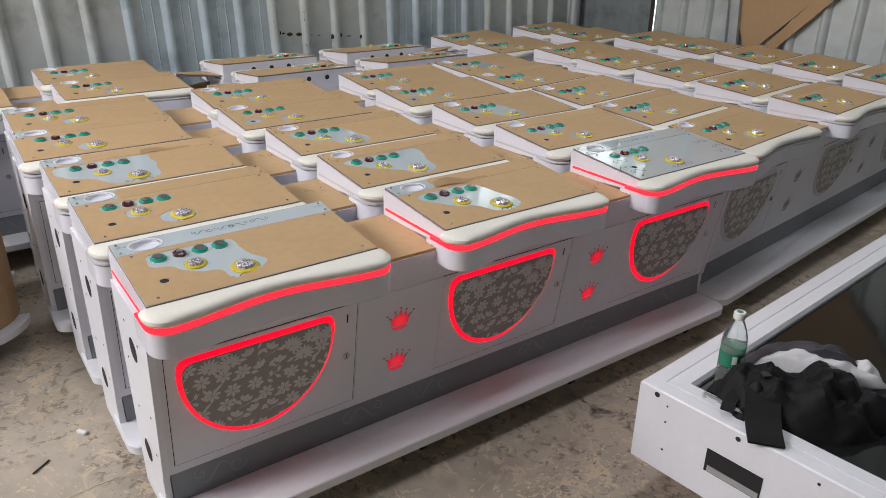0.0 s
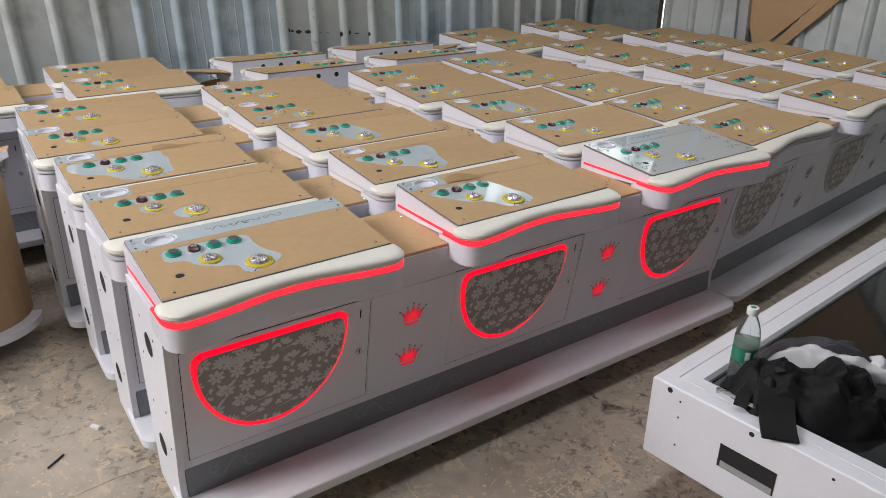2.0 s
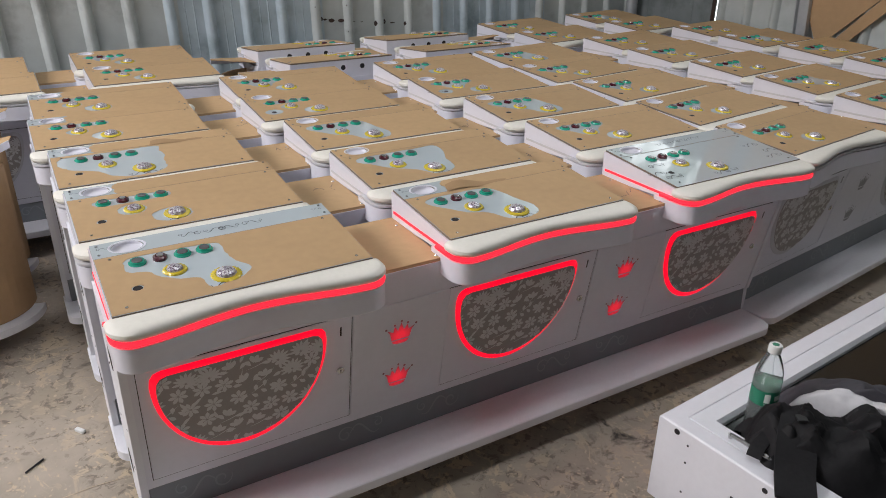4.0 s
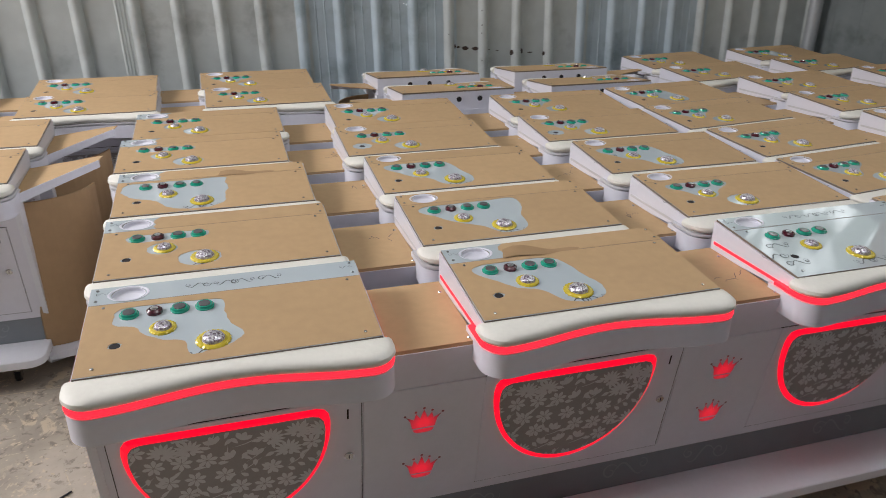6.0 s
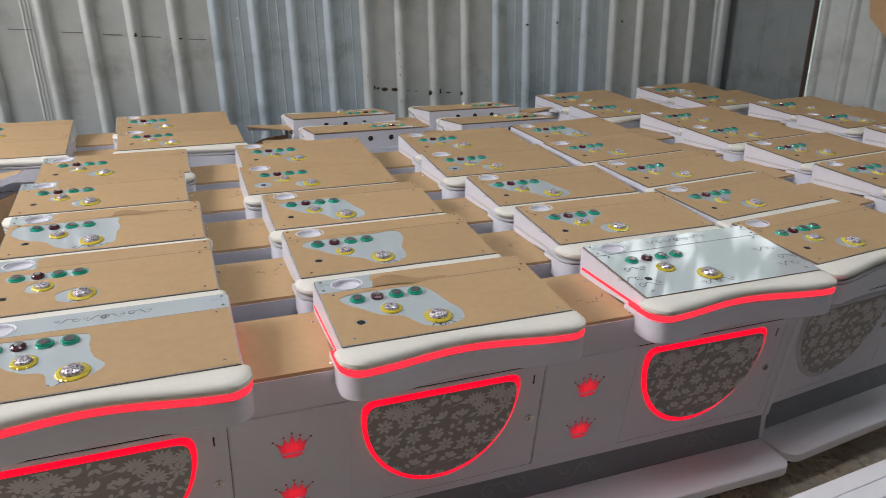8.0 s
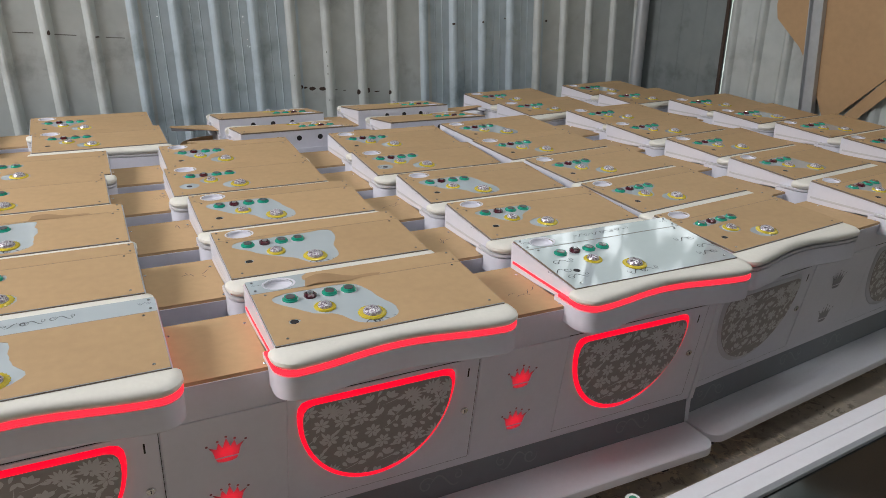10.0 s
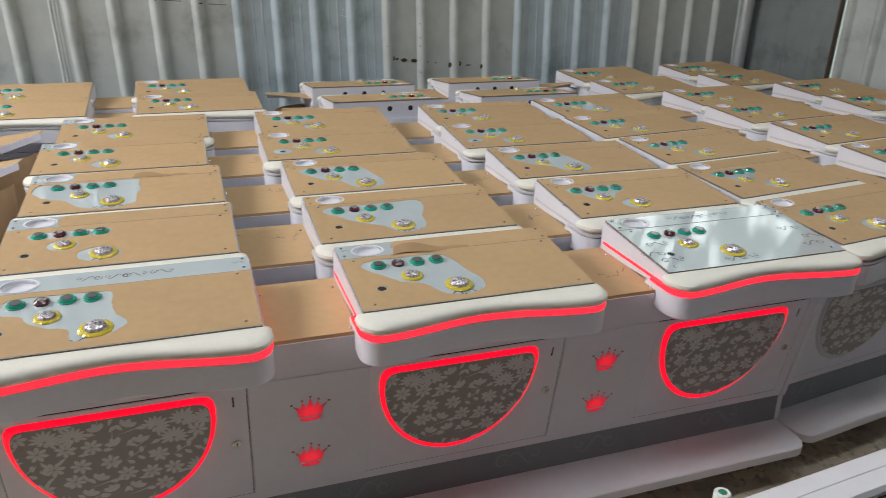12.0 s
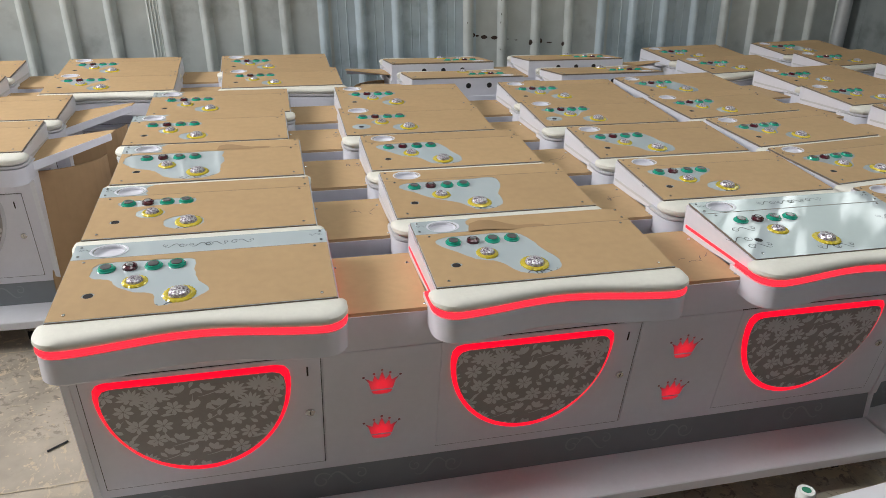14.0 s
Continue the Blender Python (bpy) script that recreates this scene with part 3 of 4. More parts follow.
def build_station(con, k, lit, pitch):
    """One player's place: ledge, cushion, light strip, wedge, acrylic panel, paper, buttons."""
    x0 = PANEL_X + pitch * k
    bm = bmesh.new()
    loft(bm, [lip(0.006, 0.648, 0.05), lip(0.0, 0.654, 0.05), lip(0.0, 0.712, 0.05)])
    base = part("player_ledge", bm, WHITE, con, smooth=True)
    base.matrix_basis = pose(x0 - 0.016, 0, 0)
    o = 0.016
    # wedge that carries the sloping panel
    bm = bmesh.new()
    prof = [(-0.045, 0.712), (DEPTH - 0.005, 0.69), (DEPTH - 0.005, PANEL_Z1 - 0.001), (PANEL_Y0 - 0.002, PANEL_Z0 - 0.001), (-0.045, PANEL_Z0 - 0.004)]
    loft(bm, [[(0.0125, y, z) for y, z in prof], [(PANEL_W + 0.0195, y, z) for y, z in prof]])
    bm.faces.ensure_lookup_table()
    bmesh.ops.recalc_face_normals(bm, faces=bm.faces)
    bmesh.ops.delete(bm, geom=[f for f in bm.faces if f.normal.z > 0.9], context="FACES_ONLY")
    wd = part("wedge", bm, WHITE, base)
    for hx in (0.18, 0.29, 0.40):
        vent = part("cable_hole", lathe(bmesh.new(), [(0.0135, 0.0), (0.0125, 0.0008), (0.002, 0.0009)], 14), HOLE, base)
        vent.matrix_basis = pose(o + hx, DEPTH - 0.005, 0.742, -90, 0, 0)
    bm = bmesh.new()
    loft(bm, [strip_loop(0.7155), strip_loop(0.7195, 0.0006), strip_loop(0.7235)])
    part("light_strip", bm, LED if lit else FROST, base, "glowing red light strip" if lit else "unlit pale light strip")
    bm = bmesh.new()
    b = PANEL_Y0 + 0.003
    loft(bm, [lip(0.008, 0.7240, b), lip(0.001, 0.729, b), lip(-0.003, 0.737, b), lip(-0.002, 0.7445, b), lip(0.003, 0.7495, b), lip(0.010, 0.7520, b), lip(0.020, 0.7535, b)])
    part("cushion", bm, CREAM, base, "cream padded leatherette edge", smooth=True)
    panel_m = pose(o, PANEL_Y0, PANEL_Z0, SLOPE, 0, 0)
    bm = flat_fill(bmesh.new(), [[(-0.003, 0.0), (PANEL_W + 0.003, 0.0), (PANEL_W + 0.003, PANEL_D), (-0.003, PANEL_D)], ring(0.078, 0.287, 0.029, 24, sx=1.3)], -0.0022, 0.0016)
    part("panel_bed", bm, WHITE, base).matrix_basis = panel_m
    bm = flat_fill(bmesh.new(), [[(0, 0), (PANEL_W, 0), (PANEL_W, PANEL_D), (0, PANEL_D)], ring(0.078, 0.287, 0.027, 24, sx=1.3)], 0.0, 0.006)
    bmesh.ops.recalc_face_normals(bm, faces=bm.faces)
    for f in bm.faces:
        f.material_index = int(abs(f.normal.z) < 0.5)
    part("panel", bm, [ACRYLIC, EDGE], base, "grey-blue backed glossy acrylic panel").matrix_basis = panel_m
    bm = bmesh.new()
    lathe(bm, [(0.0345, 0.0070), (0.0320, 0.0074), (0.0285, 0.0050), (0.0272, -0.0010), (0.0220, -0.0032), (0.0060, -0.0036)], 24, closed=False)
    cup = part("cup_hole", bm, WHITE, base)
    cup.matrix_basis = panel_m @ pose(0.078, 0.287, 0) @ Matrix.Diagonal((1.25, 0.9, 1, 1))
    bm = bmesh.new()
    scrolls(bm, [(0.30, 0.288, 1), (0.30, 0.288, -1), (0.24, 0.290, -1), (0.36, 0.290, 1)], 0.85, 0.0064)
    scrolls(bm, [(0.016, 0.296, 1), (0.562, 0.296, -1)], 0.45, 0.0064)
    scrolls(bm, [(0.25, 0.028, 1), (0.25, 0.028, -1)], 1.0, 0.0064)
    if k == 2:
        scrolls(bm, [(0.03, 0.06, 1), (0.04, 0.10, -1), (0.04, 0.15, 1), (0.54, 0.06, -1), (0.53, 0.10, 1), (0.54, 0.16, -1)], 1.1, 0.0064)
    tagged(part("scrollwork", bm, INK, base, "fine dark scroll ornament"), kind="stuff").matrix_basis = panel_m
    for gx in (0.085, 0.185, 0.235):
        g = part("button", lathe(bmesh.new(), [(0.0200, 0.006), (0.0200, 0.0082), (0.0172, 0.0096), (0.0158, 0.0132), (0.0140, 0.0138), (0.0124, 0.0130)], 18), GREEN, base, "translucent green push button", smooth=True)
        g.matrix_basis = panel_m @ pose(gx, 0.199, 0)
        c = part("button_cap", lathe(bmesh.new(), [(0.0122, 0.0122), (0.0121, 0.0142), (0.0108, 0.0149), (0.001, 0.0150)], 16), GREY_CAP, base)
        c.matrix_basis = panel_m @ pose(gx, 0.199, 0)
    r = part("button", lathe(bmesh.new(), [(0.0165, 0.006), (0.016, 0.012), (0.011, 0.0155), (0.0095, 0.012)], 18), RED_PLASTIC, base, "dark red push button", smooth=True)
    r.matrix_basis = panel_m @ pose(0.135, 0.199, 0)
    r = part("button_cap", lathe(bmesh.new(), [(0.0092, 0.012), (0.008, 0.0165), (0.003, 0.0175), (0.001, 0.0175)], 12), SILVER, base)
    r.matrix_basis = panel_m @ pose(0.135, 0.199, 0)
    for bx, by, br in ((0.153, 0.134, 0.025), (0.250, 0.068, 0.032)):
        bm = bmesh.new()
        seg = 44
        loops = []
        for q, (rr, zz) in enumerate(((1.06, 0.006), (1.06, 0.0078), (0.96, 0.0100), (0.80, 0.0112), (0.70, 0.0100))):
            loops.append([((br * rr * (1 + (0.035 if i % 2 else -0.02) * (q < 3))) * math.cos(2 * math.pi * i / seg), (br * rr * (1 + (0.035 if i % 2 else -0.02) * (q < 3))) * math.sin(2 * math.pi * i / seg), zz) for i in range(seg)])
        loft(bm, loops)
        g = part("bezel", bm, GOLD, base, "notched golden-yellow bezel")
        g.matrix_basis = panel_m @ pose(bx, by, 0)
        bm = bmesh.new()
        bmesh.ops.create_icosphere(bm, subdivisions=2, radius=1)
        bmesh.ops.delete(bm, geom=[v for v in bm.verts if v.co.z < -0.2], context="VERTS")
        for v in bm.verts:
            v.co = Vector((v.co.x * br * 0.72, v.co.y * br * 0.72, 0.010 + max(v.co.z, 0) * br * 0.42))
        g = part("push_dome", bm, DOME, base, "faceted clear and silver dome button")
        g.matrix_basis = panel_m @ pose(bx, by, 0)
    screw = None
    for sx, sy in ((0.032, 0.022), (0.546, 0.022), (0.032, 0.236), (0.546, 0.236), (0.014, 0.310), (0.564, 0.310), (0.014, 0.266), (0.564, 0.266)):
        if screw is None:
            screw = part("screw", lathe(bmesh.new(), [(0.0038, 0.0068), (0.0036, 0.0084), (0.0018, 0.0092), (0.001, 0.0090)], 8), CHROME, base)
            screw.matrix_basis = panel_m @ pose(sx, sy, 0)
        else:
            again(screw, base, panel_m @ pose(sx, sy, 0))
    part("panel_joint", boxed(0.0005, PANEL_W - 0.0005, STRIP + 0.0001, STRIP + 0.0019, 0.0058, 0.0066), EDGE, base, "dark joint between panel and strip").matrix_basis = panel_m
    h = part("port", lathe(bmesh.new(), [(0.0105, 0.0061), (0.0085, 0.0064), (0.001, 0.0062)], 12), HOLE, base)
    h.matrix_basis = panel_m @ pose(0.066, 0.090, 0)
    part("paper_cover", main_cover(k + 1, "blob"), KRAFT, base, "brown masking paper torn open round the buttons").matrix_basis = panel_m
    part("paper_strip", strip_cover(k + 1), KRAFT, base, "brown masking paper strip").matrix_basis = panel_m


def build_console(name, label, lit, stations=3, pitch=PITCH, group="long consoles in rows"):
    length = pitch * (stations - 1) + 0.594
    con = thing(name, label, "game console", group)
    # body: leaning front, open fascia above the doors
    bm = bmesh.new()
    prof = [(0.0, 0.69), (front_y(0.221), 0.221), (0.15, 0.221), (0.15, 0.09), (DEPTH, 0.09), (DEPTH, 0.69)]
    loft(bm, [[(0.024, y, z) for y, z in prof], [(length - 0.006, y, z) for y, z in prof]])
    part("body", bm, WHITE, con)
    for ex in (0.007, length - 0.006):
        bm = bmesh.new()
        prof = [(-0.003, 0.694), (front_y(0.219) - 0.004, 0.219), (0.080, 0.214), (0.078, 0.10), (0.09, 0.06), (DEPTH - 0.005, 0.06), (DEPTH - 0.005, 0.694)]
        loft(bm, [[(ex, y, z) for y, z in prof], [(ex + 0.017, y, z) for y, z in prof]])
        e = part("end_board", bm, WHITE_METAL, con, "white end board with cable holes")
        for hy, hz, hr in ((0.16, 0.56, 0.031), (0.20, 0.23, 0.031), (0.10, 0.60, 0.004), (0.09, 0.40, 0.004), (0.10, 0.28, 0.004), (0.22, 0.36, 0.004), (0.21, 0.62, 0.004), (0.24, 0.50, 0.004)):
            lathe_m = pose(ex - 0.0006 if ex < 0.1 else ex + 0.0176, hy, hz, 0, -90 if ex < 0.1 else 90, 0)
            d = part("cable_hole", lathe(bmesh.new(), [(hr * 1.06, 0.0), (hr, 0.0006), (hr * 0.2, 0.0007)], 20 if hr > 0.01 else 6), HOLE, e)
            d.matrix_basis = lathe_m
    lean = math.degrees(math.atan(FRONT_LEAN))
    door_h = 0.349
    face = lambda x: pose(x, front_y(0.250), 0.250, lean, 0, 0)
    for k in range(stations):
        x0 = 0.040 + pitch * k
        d = part("door", boxed(0, 0.511, -0.007, 0.001, 0, door_h, bevel=0.0015, seg=1), WHITE, con)
        d.matrix_basis = face(x0) @ pose(0, 0.004, 0)
        part("door_gap", boxed(-0.0015, 0.5125, -0.0012, 0.0, -0.0015, door_h + 0.0015), HOLE, con).matrix_basis = face(x0)
        bm = bmesh.new()
        spread = lambda grow: [(x, z - 0.034 * (0.326 - z)) for x, z in half_round(grow)]
        loft(bm, [[(x, -0.0072, z) for x, z in spread(-0.010)], [(x, -0.0095, z) for x, z in spread(-0.008)], [(x, -0.0135, z) for x, z in half_round(-0.004)], [(x, -0.0155, z) for x, z in half_round(0.002)]], cap1=False)
        part("panel_edge", bm, LED_SOFT if lit else FROST, d, "glowing red translucent edge" if lit else "unlit frosted edge")
        bm = bmesh.new()
        inner = half_round(0.0025)
        poly = half_round(0.0015)
        loft(bm, [[(x, -0.0148, z) for x, z in poly], [(x, -0.0165, z) for x, z in inner]])
        part("flower_panel", bm, TAUPE, d, "taupe half-round panel printed with pale flowers")
        bm = bmesh.new()
        floral(bm, half_round(0.0035), -0.0169, 3)
        part("flower_print", bm, PETAL, d)
        lock = part("lock", lathe(bmesh.new(), [(0.011, 0.0), (0.011, 0.003), (0.009, 0.0042), (0.001, 0.0042)], 16), CHROME, d, "round chrome key lock")
        lock.matrix_basis = pose(0.482, -0.007, 0.177, 90)
        kk = part("keyway", boxed(-0.0012, 0.0012, -0.005, 0.005, 0.0041, 0.0046), HOLE, d)
        kk.matrix_basis = pose(0.482, -0.007, 0.177, 90)
        part("slot", boxed(0.479, 0.483, -0.0076, -0.006, 0.292, 0.320), HOLE, d)
    for k in range(stations - 1):
        x0 = 0.555 + pitch * k
        d = part("narrow_door", boxed(0, pitch - 0.515, -0.006, 0.001, 0, door_h, bevel=0.0015, seg=1), WHITE, con)
        d.matrix_basis = face(x0) @ pose(0, 0.003, 0)
        for cz in (0.094, 0.245):
            bm = bmesh.new()
            crown(bm, (pitch - 0.519) / 2, cz, -0.0066, 0.88)
            part("crown_cutout", bm, LED_CROWN if lit else HOLE_GREY, d, "crown stencil glowing red" if lit else "unlit crown stencil")
        x1 = PANEL_X + PANEL_W + pitch * k + 0.004
        g = part("gap_board", boxed(x1, x1 + pitch - PANEL_W - 0.008, 0.003, DEPTH - 0.004, 0.690, 0.699), KRAFT, con, "flat board covered with brown paper")
        for sx, sy in ((x1 + 0.012, 0.02), (x1 + pitch - PANEL_W - 0.022, 0.02), (x1 + 0.012, 0.245), (x1 + pitch - PANEL_W - 0.022, 0.245)):
            s = part("screw", lathe(bmesh.new(), [(0.0045, 0), (0.003, 0.0018), (0.001, 0.002)], 8), CHROME, g)
            s.matrix_basis = pose(sx, sy, 0.699)
    for k in range(stations):
        build_station(con, k, lit, pitch)
    # kick plate with a faint print, and the foot rest
    bm = bmesh.new()
    loft(bm, [[(x, 0.082, 0.222) for x in (0.026, length - 0.008)] + [(x, 0.094, 0.222) for x in (length - 0.008, 0.026)], [(x, 0.076, 0.13) for x in (0.026, length - 0.008)] + [(x, 0.088, 0.13) for x in (length - 0.008, 0.026)]])
    kick = part("kick_plate", bm, GREY_BLUE, con, "grey kick plate with faint swirls")
    bm = bmesh.new()
    for q in range(stations * 2):
        scrolls(bm, [(0.2 + q * length / (stations * 2 + 0.4), 0.05, 1 if q % 2 else -1)], 2.2, 0.0)
    tagged(part("swirl_print", bm, SWIRL, kick, "faint pale swirls"), kind="stuff").matrix_basis = pose(0, 0.0755, 0.13, 86.2)
    r, y0, y1 = 0.05, -0.07, 0.14
    pts = [(0.0, y1)] + [(0.0 + r * (1 - math.cos(a)), y0 + r * (1 - math.sin(a))) for a in [math.pi / 2 * i / 6 for i in range(7)]]
    pts += [(length - x, y) for x, y in pts[::-1]]
    bm = bmesh.new()
    cx, cy = length / 2, 0.0
    ins = lambda q: [(x + (q if x < cx else -q), y + (q if y < cy else 0)) for x, y in pts]
    loft(bm, [[(x, y, 0.098) for x, y in ins(0.003)], [(x, y, 0.101) for x, y in pts], [(x, y, 0.127) for x, y in pts], [(x, y, 0.130) for x, y in ins(0.003)]])
    part("foot_rest", bm, WHITE_METAL, con, "white foot rest board with rounded ends", smooth=True)
    for fx in [0.12 + (length - 0.24) * q / stations for q in range(stations + 1)]:
        for fy in (0.03, 0.23):
            c = part("caster", tube(bmesh.new(), (fx - 0.008, fy, 0.017), (fx + 0.008, fy, 0.017), 0.017, 14), RUBBER, con, "small caster wheel")
            bm = boxed(fx - 0.013, fx - 0.0105, fy - 0.011, fy + 0.011, 0.016, 0.098)
            box(bm, fx + 0.0105, fx + 0.013, fy - 0.011, fy + 0.011, 0.016, 0.098)
            part("fork", bm, CHROME, c)
    return con


SWIRL = material("pale_swirl_print", (0.29, 0.315, 0.335), 0.4, bump=0.0)
HOLE_GREY = material("stencil_shade", (0.30, 0.30, 0.33), 0.5, bump=0.0)
GREY_BLUE = material("grey_kick_board", (0.23, 0.25, 0.27), 0.4, scale=20, vary=0.06, bump=0.02)
lit_console = build_console("lit_game_console", "white three-player game console with glowing red light strips and brown-papered panels", True)
lit_console.matrix_world = pose(0.262, 1.69, FLOOR)
DARK_LABEL = "white three-player game console, unlit, panels under brown masking paper"
dark = build_console("game_console", DARK_LABEL, False)
# place spacing stretched to 0.90 to fit the camera's view of these columns
wide = build_console("game_console", "longer white three-player game console, unlit, panels under brown paper", False, 3, 0.90)


def shared(bm, mat, name):
    me = bpy.data.meshes.new(name)
    bmesh.ops.recalc_face_normals(bm, faces=bm.faces)
    bm.to_mesh(me)
    bm.free()
    me.materials.append(mat)
    return me


covers = {cut: [shared(main_cover(20 + i, cut), KRAFT, "paper_cover") for i in range(2)] for cut in ("tight", "tight port", "small", "small port", "wash", "wide", "torn", "blob")}
cut_strip = shared(strip_cover(4, 0.13), KRAFT, "paper_strip")


def torn_flap(base, m, x0, reach, lift, label):
    """A lifted, curled tongue of torn paper along the edge of the main sheet."""
    bm = bmesh.new()
    rows = []
    for i in range(9):
        u = i / 8
        rows.append([(x0 + reach * u + 0.01 * v, 0.246 + (0.034 - 0.022 * u) * v + 0.004 * math.sin(u * 9), 0.0075 + lift * (1 - u) * math.sin(math.pi * min(1, u * 1.4 + 0.1)) * (0.25 + v)) for v in (0, 0.25, 0.5, 0.75, 1)])
    vs = [[bm.verts.new(p) for p in r] for r in rows]
    for a, b in zip(vs, vs[1:]):
        for q in range(4):
            bm.faces.new((a[q], a[q + 1], b[q + 1], b[q]))
    part("torn_flap", bm, CARD, base, label, smooth=True).matrix_basis = m


def set_out(master, spots, seed, cuts=()):
    """Puts the master at the first spot and copies of it at the others, each with its own cut or torn papers."""
    rd = random.Random(seed)
    first = True
    for row, (x, y, turn) in enumerate(spots):
        m = pose(x, y, FLOOR, 0, 0, turn)
        if first:
            master.matrix_world = m
        c = master if first else copy_thing(master, m)
        first = False
        for o in list(c.children_recursive):
            if o.name.startswith(("paper_cover", "paper_strip")):
                k = round(o.parent.matrix_basis.translation.x / 0.85)
                cut = cuts[row][k] if row < len(cuts) else rd.choice(("small", "small", "wash", "tight", "blob"))
                if o.name.startswith("paper_cover"):
                    o.data = rd.choice(covers[cut.replace(" open", "").replace(" flap", "")])
                elif "open" in cut:
                    o.data = cut_strip
                elif cut == "torn":
                    torn_flap(o.parent, o.matrix_basis, 0.30, 0.17, 0.007, "thin curled edge of torn brown paper")


# rows of consoles: x and y of the front left corner, turn
set_out(dark, [(0.247, 2.116, 0), (0.240, 2.548, 0), (0.206, 2.99, 0), (0.231, 3.423, 0), (-1.083, 3.927, 0.6), (-1.105, 4.365, 0.6)], 5,
        (("tight open", "wide", "small"), ("torn", "wash", "wash"), ("tight", "tight port", "small port"), ("tight", "small", "small")))
set_out(wide, [(2.455, 1.722, 7.0), (2.465, 2.150, 7.2), (2.482, 2.580, 7.2), (2.452, 3.014, 7.2), (2.490, 3.45, 7.2)], 9)

# end consoles with two places, flared wings and curved sides under cardboard
end_console = build_console("end_game_console", "white two-player end console with curved cardboard-covered sides", False, 2, PITCH, "two-player end consoles")
L2 = PITCH + 0.594
for side in (0, 1):
    fx = lambda x: (L2 + x) if side else -x
    bm = bmesh.new()
    tri = [(0.004, 0.01, 0.700), (0.245, 0.21, 0.745), (0.255, 0.255, 0.748), (0.004, 0.268, 0.715)]
    loft(bm, [[(fx(x), y, z) for x, y, z in tri], [(fx(x), y, z + 0.004) for x, y, z in tri]])
    wing = part("wing_board", bm, KRAFT, end_console, "tilted corner board under brown paper")
    bm = bmesh.new()
    edge = [tri[0], tri[1]]
    loft(bm, [[(fx(edge[0][0]), edge[0][1] - 0.003, 0.672), (fx(edge[1][0]), edge[1][1] - 0.003, 0.722), (fx(edge[1][0]), edge[1][1] + 0.01, 0.722), (fx(edge[0][0]), edge[0][1] + 0.01, 0.672)],
              [(fx(edge[0][0]), edge[0][1] - 0.003, 0.704), (fx(edge[1][0]), edge[1][1] - 0.003, 0.749), (fx(edge[1][0]), edge[1][1] + 0.01, 0.749), (fx(edge[0][0]), edge[0][1] + 0.01, 0.704)]])
    part("edge_board", bm, WHITE, wing)
    bm = bmesh.new()
    curve = [(0.225 * math.sin(a) - 0.012, 0.070 + 0.215 * (1 - math.cos(a))) for a in [math.radians(82) * i / 10 for i in range(11)]]
    curve = [(x, y) for x, y in curve]
    outer = [(fx(x), y) for x, y in curve] + [(fx(x - 0.006), y + 0.006) for x, y in curve[::-1]]
    loft(bm, [[(x, y, 0.10) for x, y in outer], [(x, y, 0.655) for x, y in outer]])
    part("curved_side", bm, CARD, end_console, "curved side wrapped in brown cardboard")
    pts = [(0.0, 0.0)] + [(x * 1.12, y - 0.05) for x, y in curve] + [(0.0, 0.26)]
    part("side_base", prism(bmesh.new(), [(fx(x), y) for x, y in pts], 0.07, 0.098), WHITE_METAL, end_console)
set_out(end_console, [(-1.483, 2.97, 0), (-1.478, 3.435, 0), (2.83, 4.185, 180.5), (2.80, 4.62, 180.5)], 12)
short = build_console("game_console", "short white two-player game console, unlit, panels under brown paper", False, 2, 0.88)
set_out(short, [(3.13, 3.95, 7.5), (3.11, 4.37, 7.5)], 15)

for o in list(lit_console.children_recursive):
    if o.name.startswith(("paper_strip", "paper_cover")):
        k = round((o.parent.matrix_basis.translation.x) / PITCH)
        if k == 2 or (k == 0 and o.name.startswith("paper_strip")):
            bpy.data.objects.remove(o)
        elif o.name.startswith("paper_strip"):
            o.data = shared(strip_cover(4, 0.15), KRAFT, "paper_strip")
            torn_flap(o.parent, o.matrix_basis, 0.135, 0.20, 0.016, "curled flap of torn brown paper")
        elif k == 1:
            o.data = covers["wash"][0]

# scribbled marks on the gap boards
for gx, gy, sd in ((1.0, 2.30, 1), (1.80, 1.80, 2), (1.02, 2.76, 3), (1.79, 2.28, 4), (1.78, 2.72, 5), (0.99, 3.18, 6)):
    rd = random.Random(sd)
    bm = bmesh.new()
    for q in range(5):
        x, y = gx + rd.uniform(-0.03, 0.03), gy + rd.uniform(-0.02, 0.02)
        a = rd.uniform(0, 3.1)
        pts = [(x + 0.012 * t * math.cos(a + 0.5 * math.sin(t)), y + 0.012 * t * math.sin(a + 0.4 * t)) for t in [i * 0.4 for i in range(7)]]
        stroke(bm, pts, 0.002, FLOOR + 0.6994)
    tagged(part("pencil_mark", bm, INK), "unreadable dark scribble on a brown papered board", "mark", "scribbles on boards")

# ---- beside the consoles: the screen cabinet ----
CABINET = pose(1.385, 1.198, FLOOR, 0, 0, 5.2)
SL, SW, SZ0, SZ1 = 2.1, 1.25, 0.17, 0.412
GLASS = material("black_screen_glass", (0.010, 0.012, 0.012), 0.08, scale=8, vary=0.1, bump=0.0)
GLASS.node_tree.nodes["Principled BSDF"].inputs["IOR"].default_value = 1.35
cab = thing("screen_cabinet", "white metal screen cabinet lying flat with dark glass", "screen cabinet", m=CABINET)
bm = bmesh.new()


def frame_loop(i, z):
    return [(i, -i, z), (SL - i, -i, z), (SL - i, -SW + i, z), (i, -SW + i, z)]


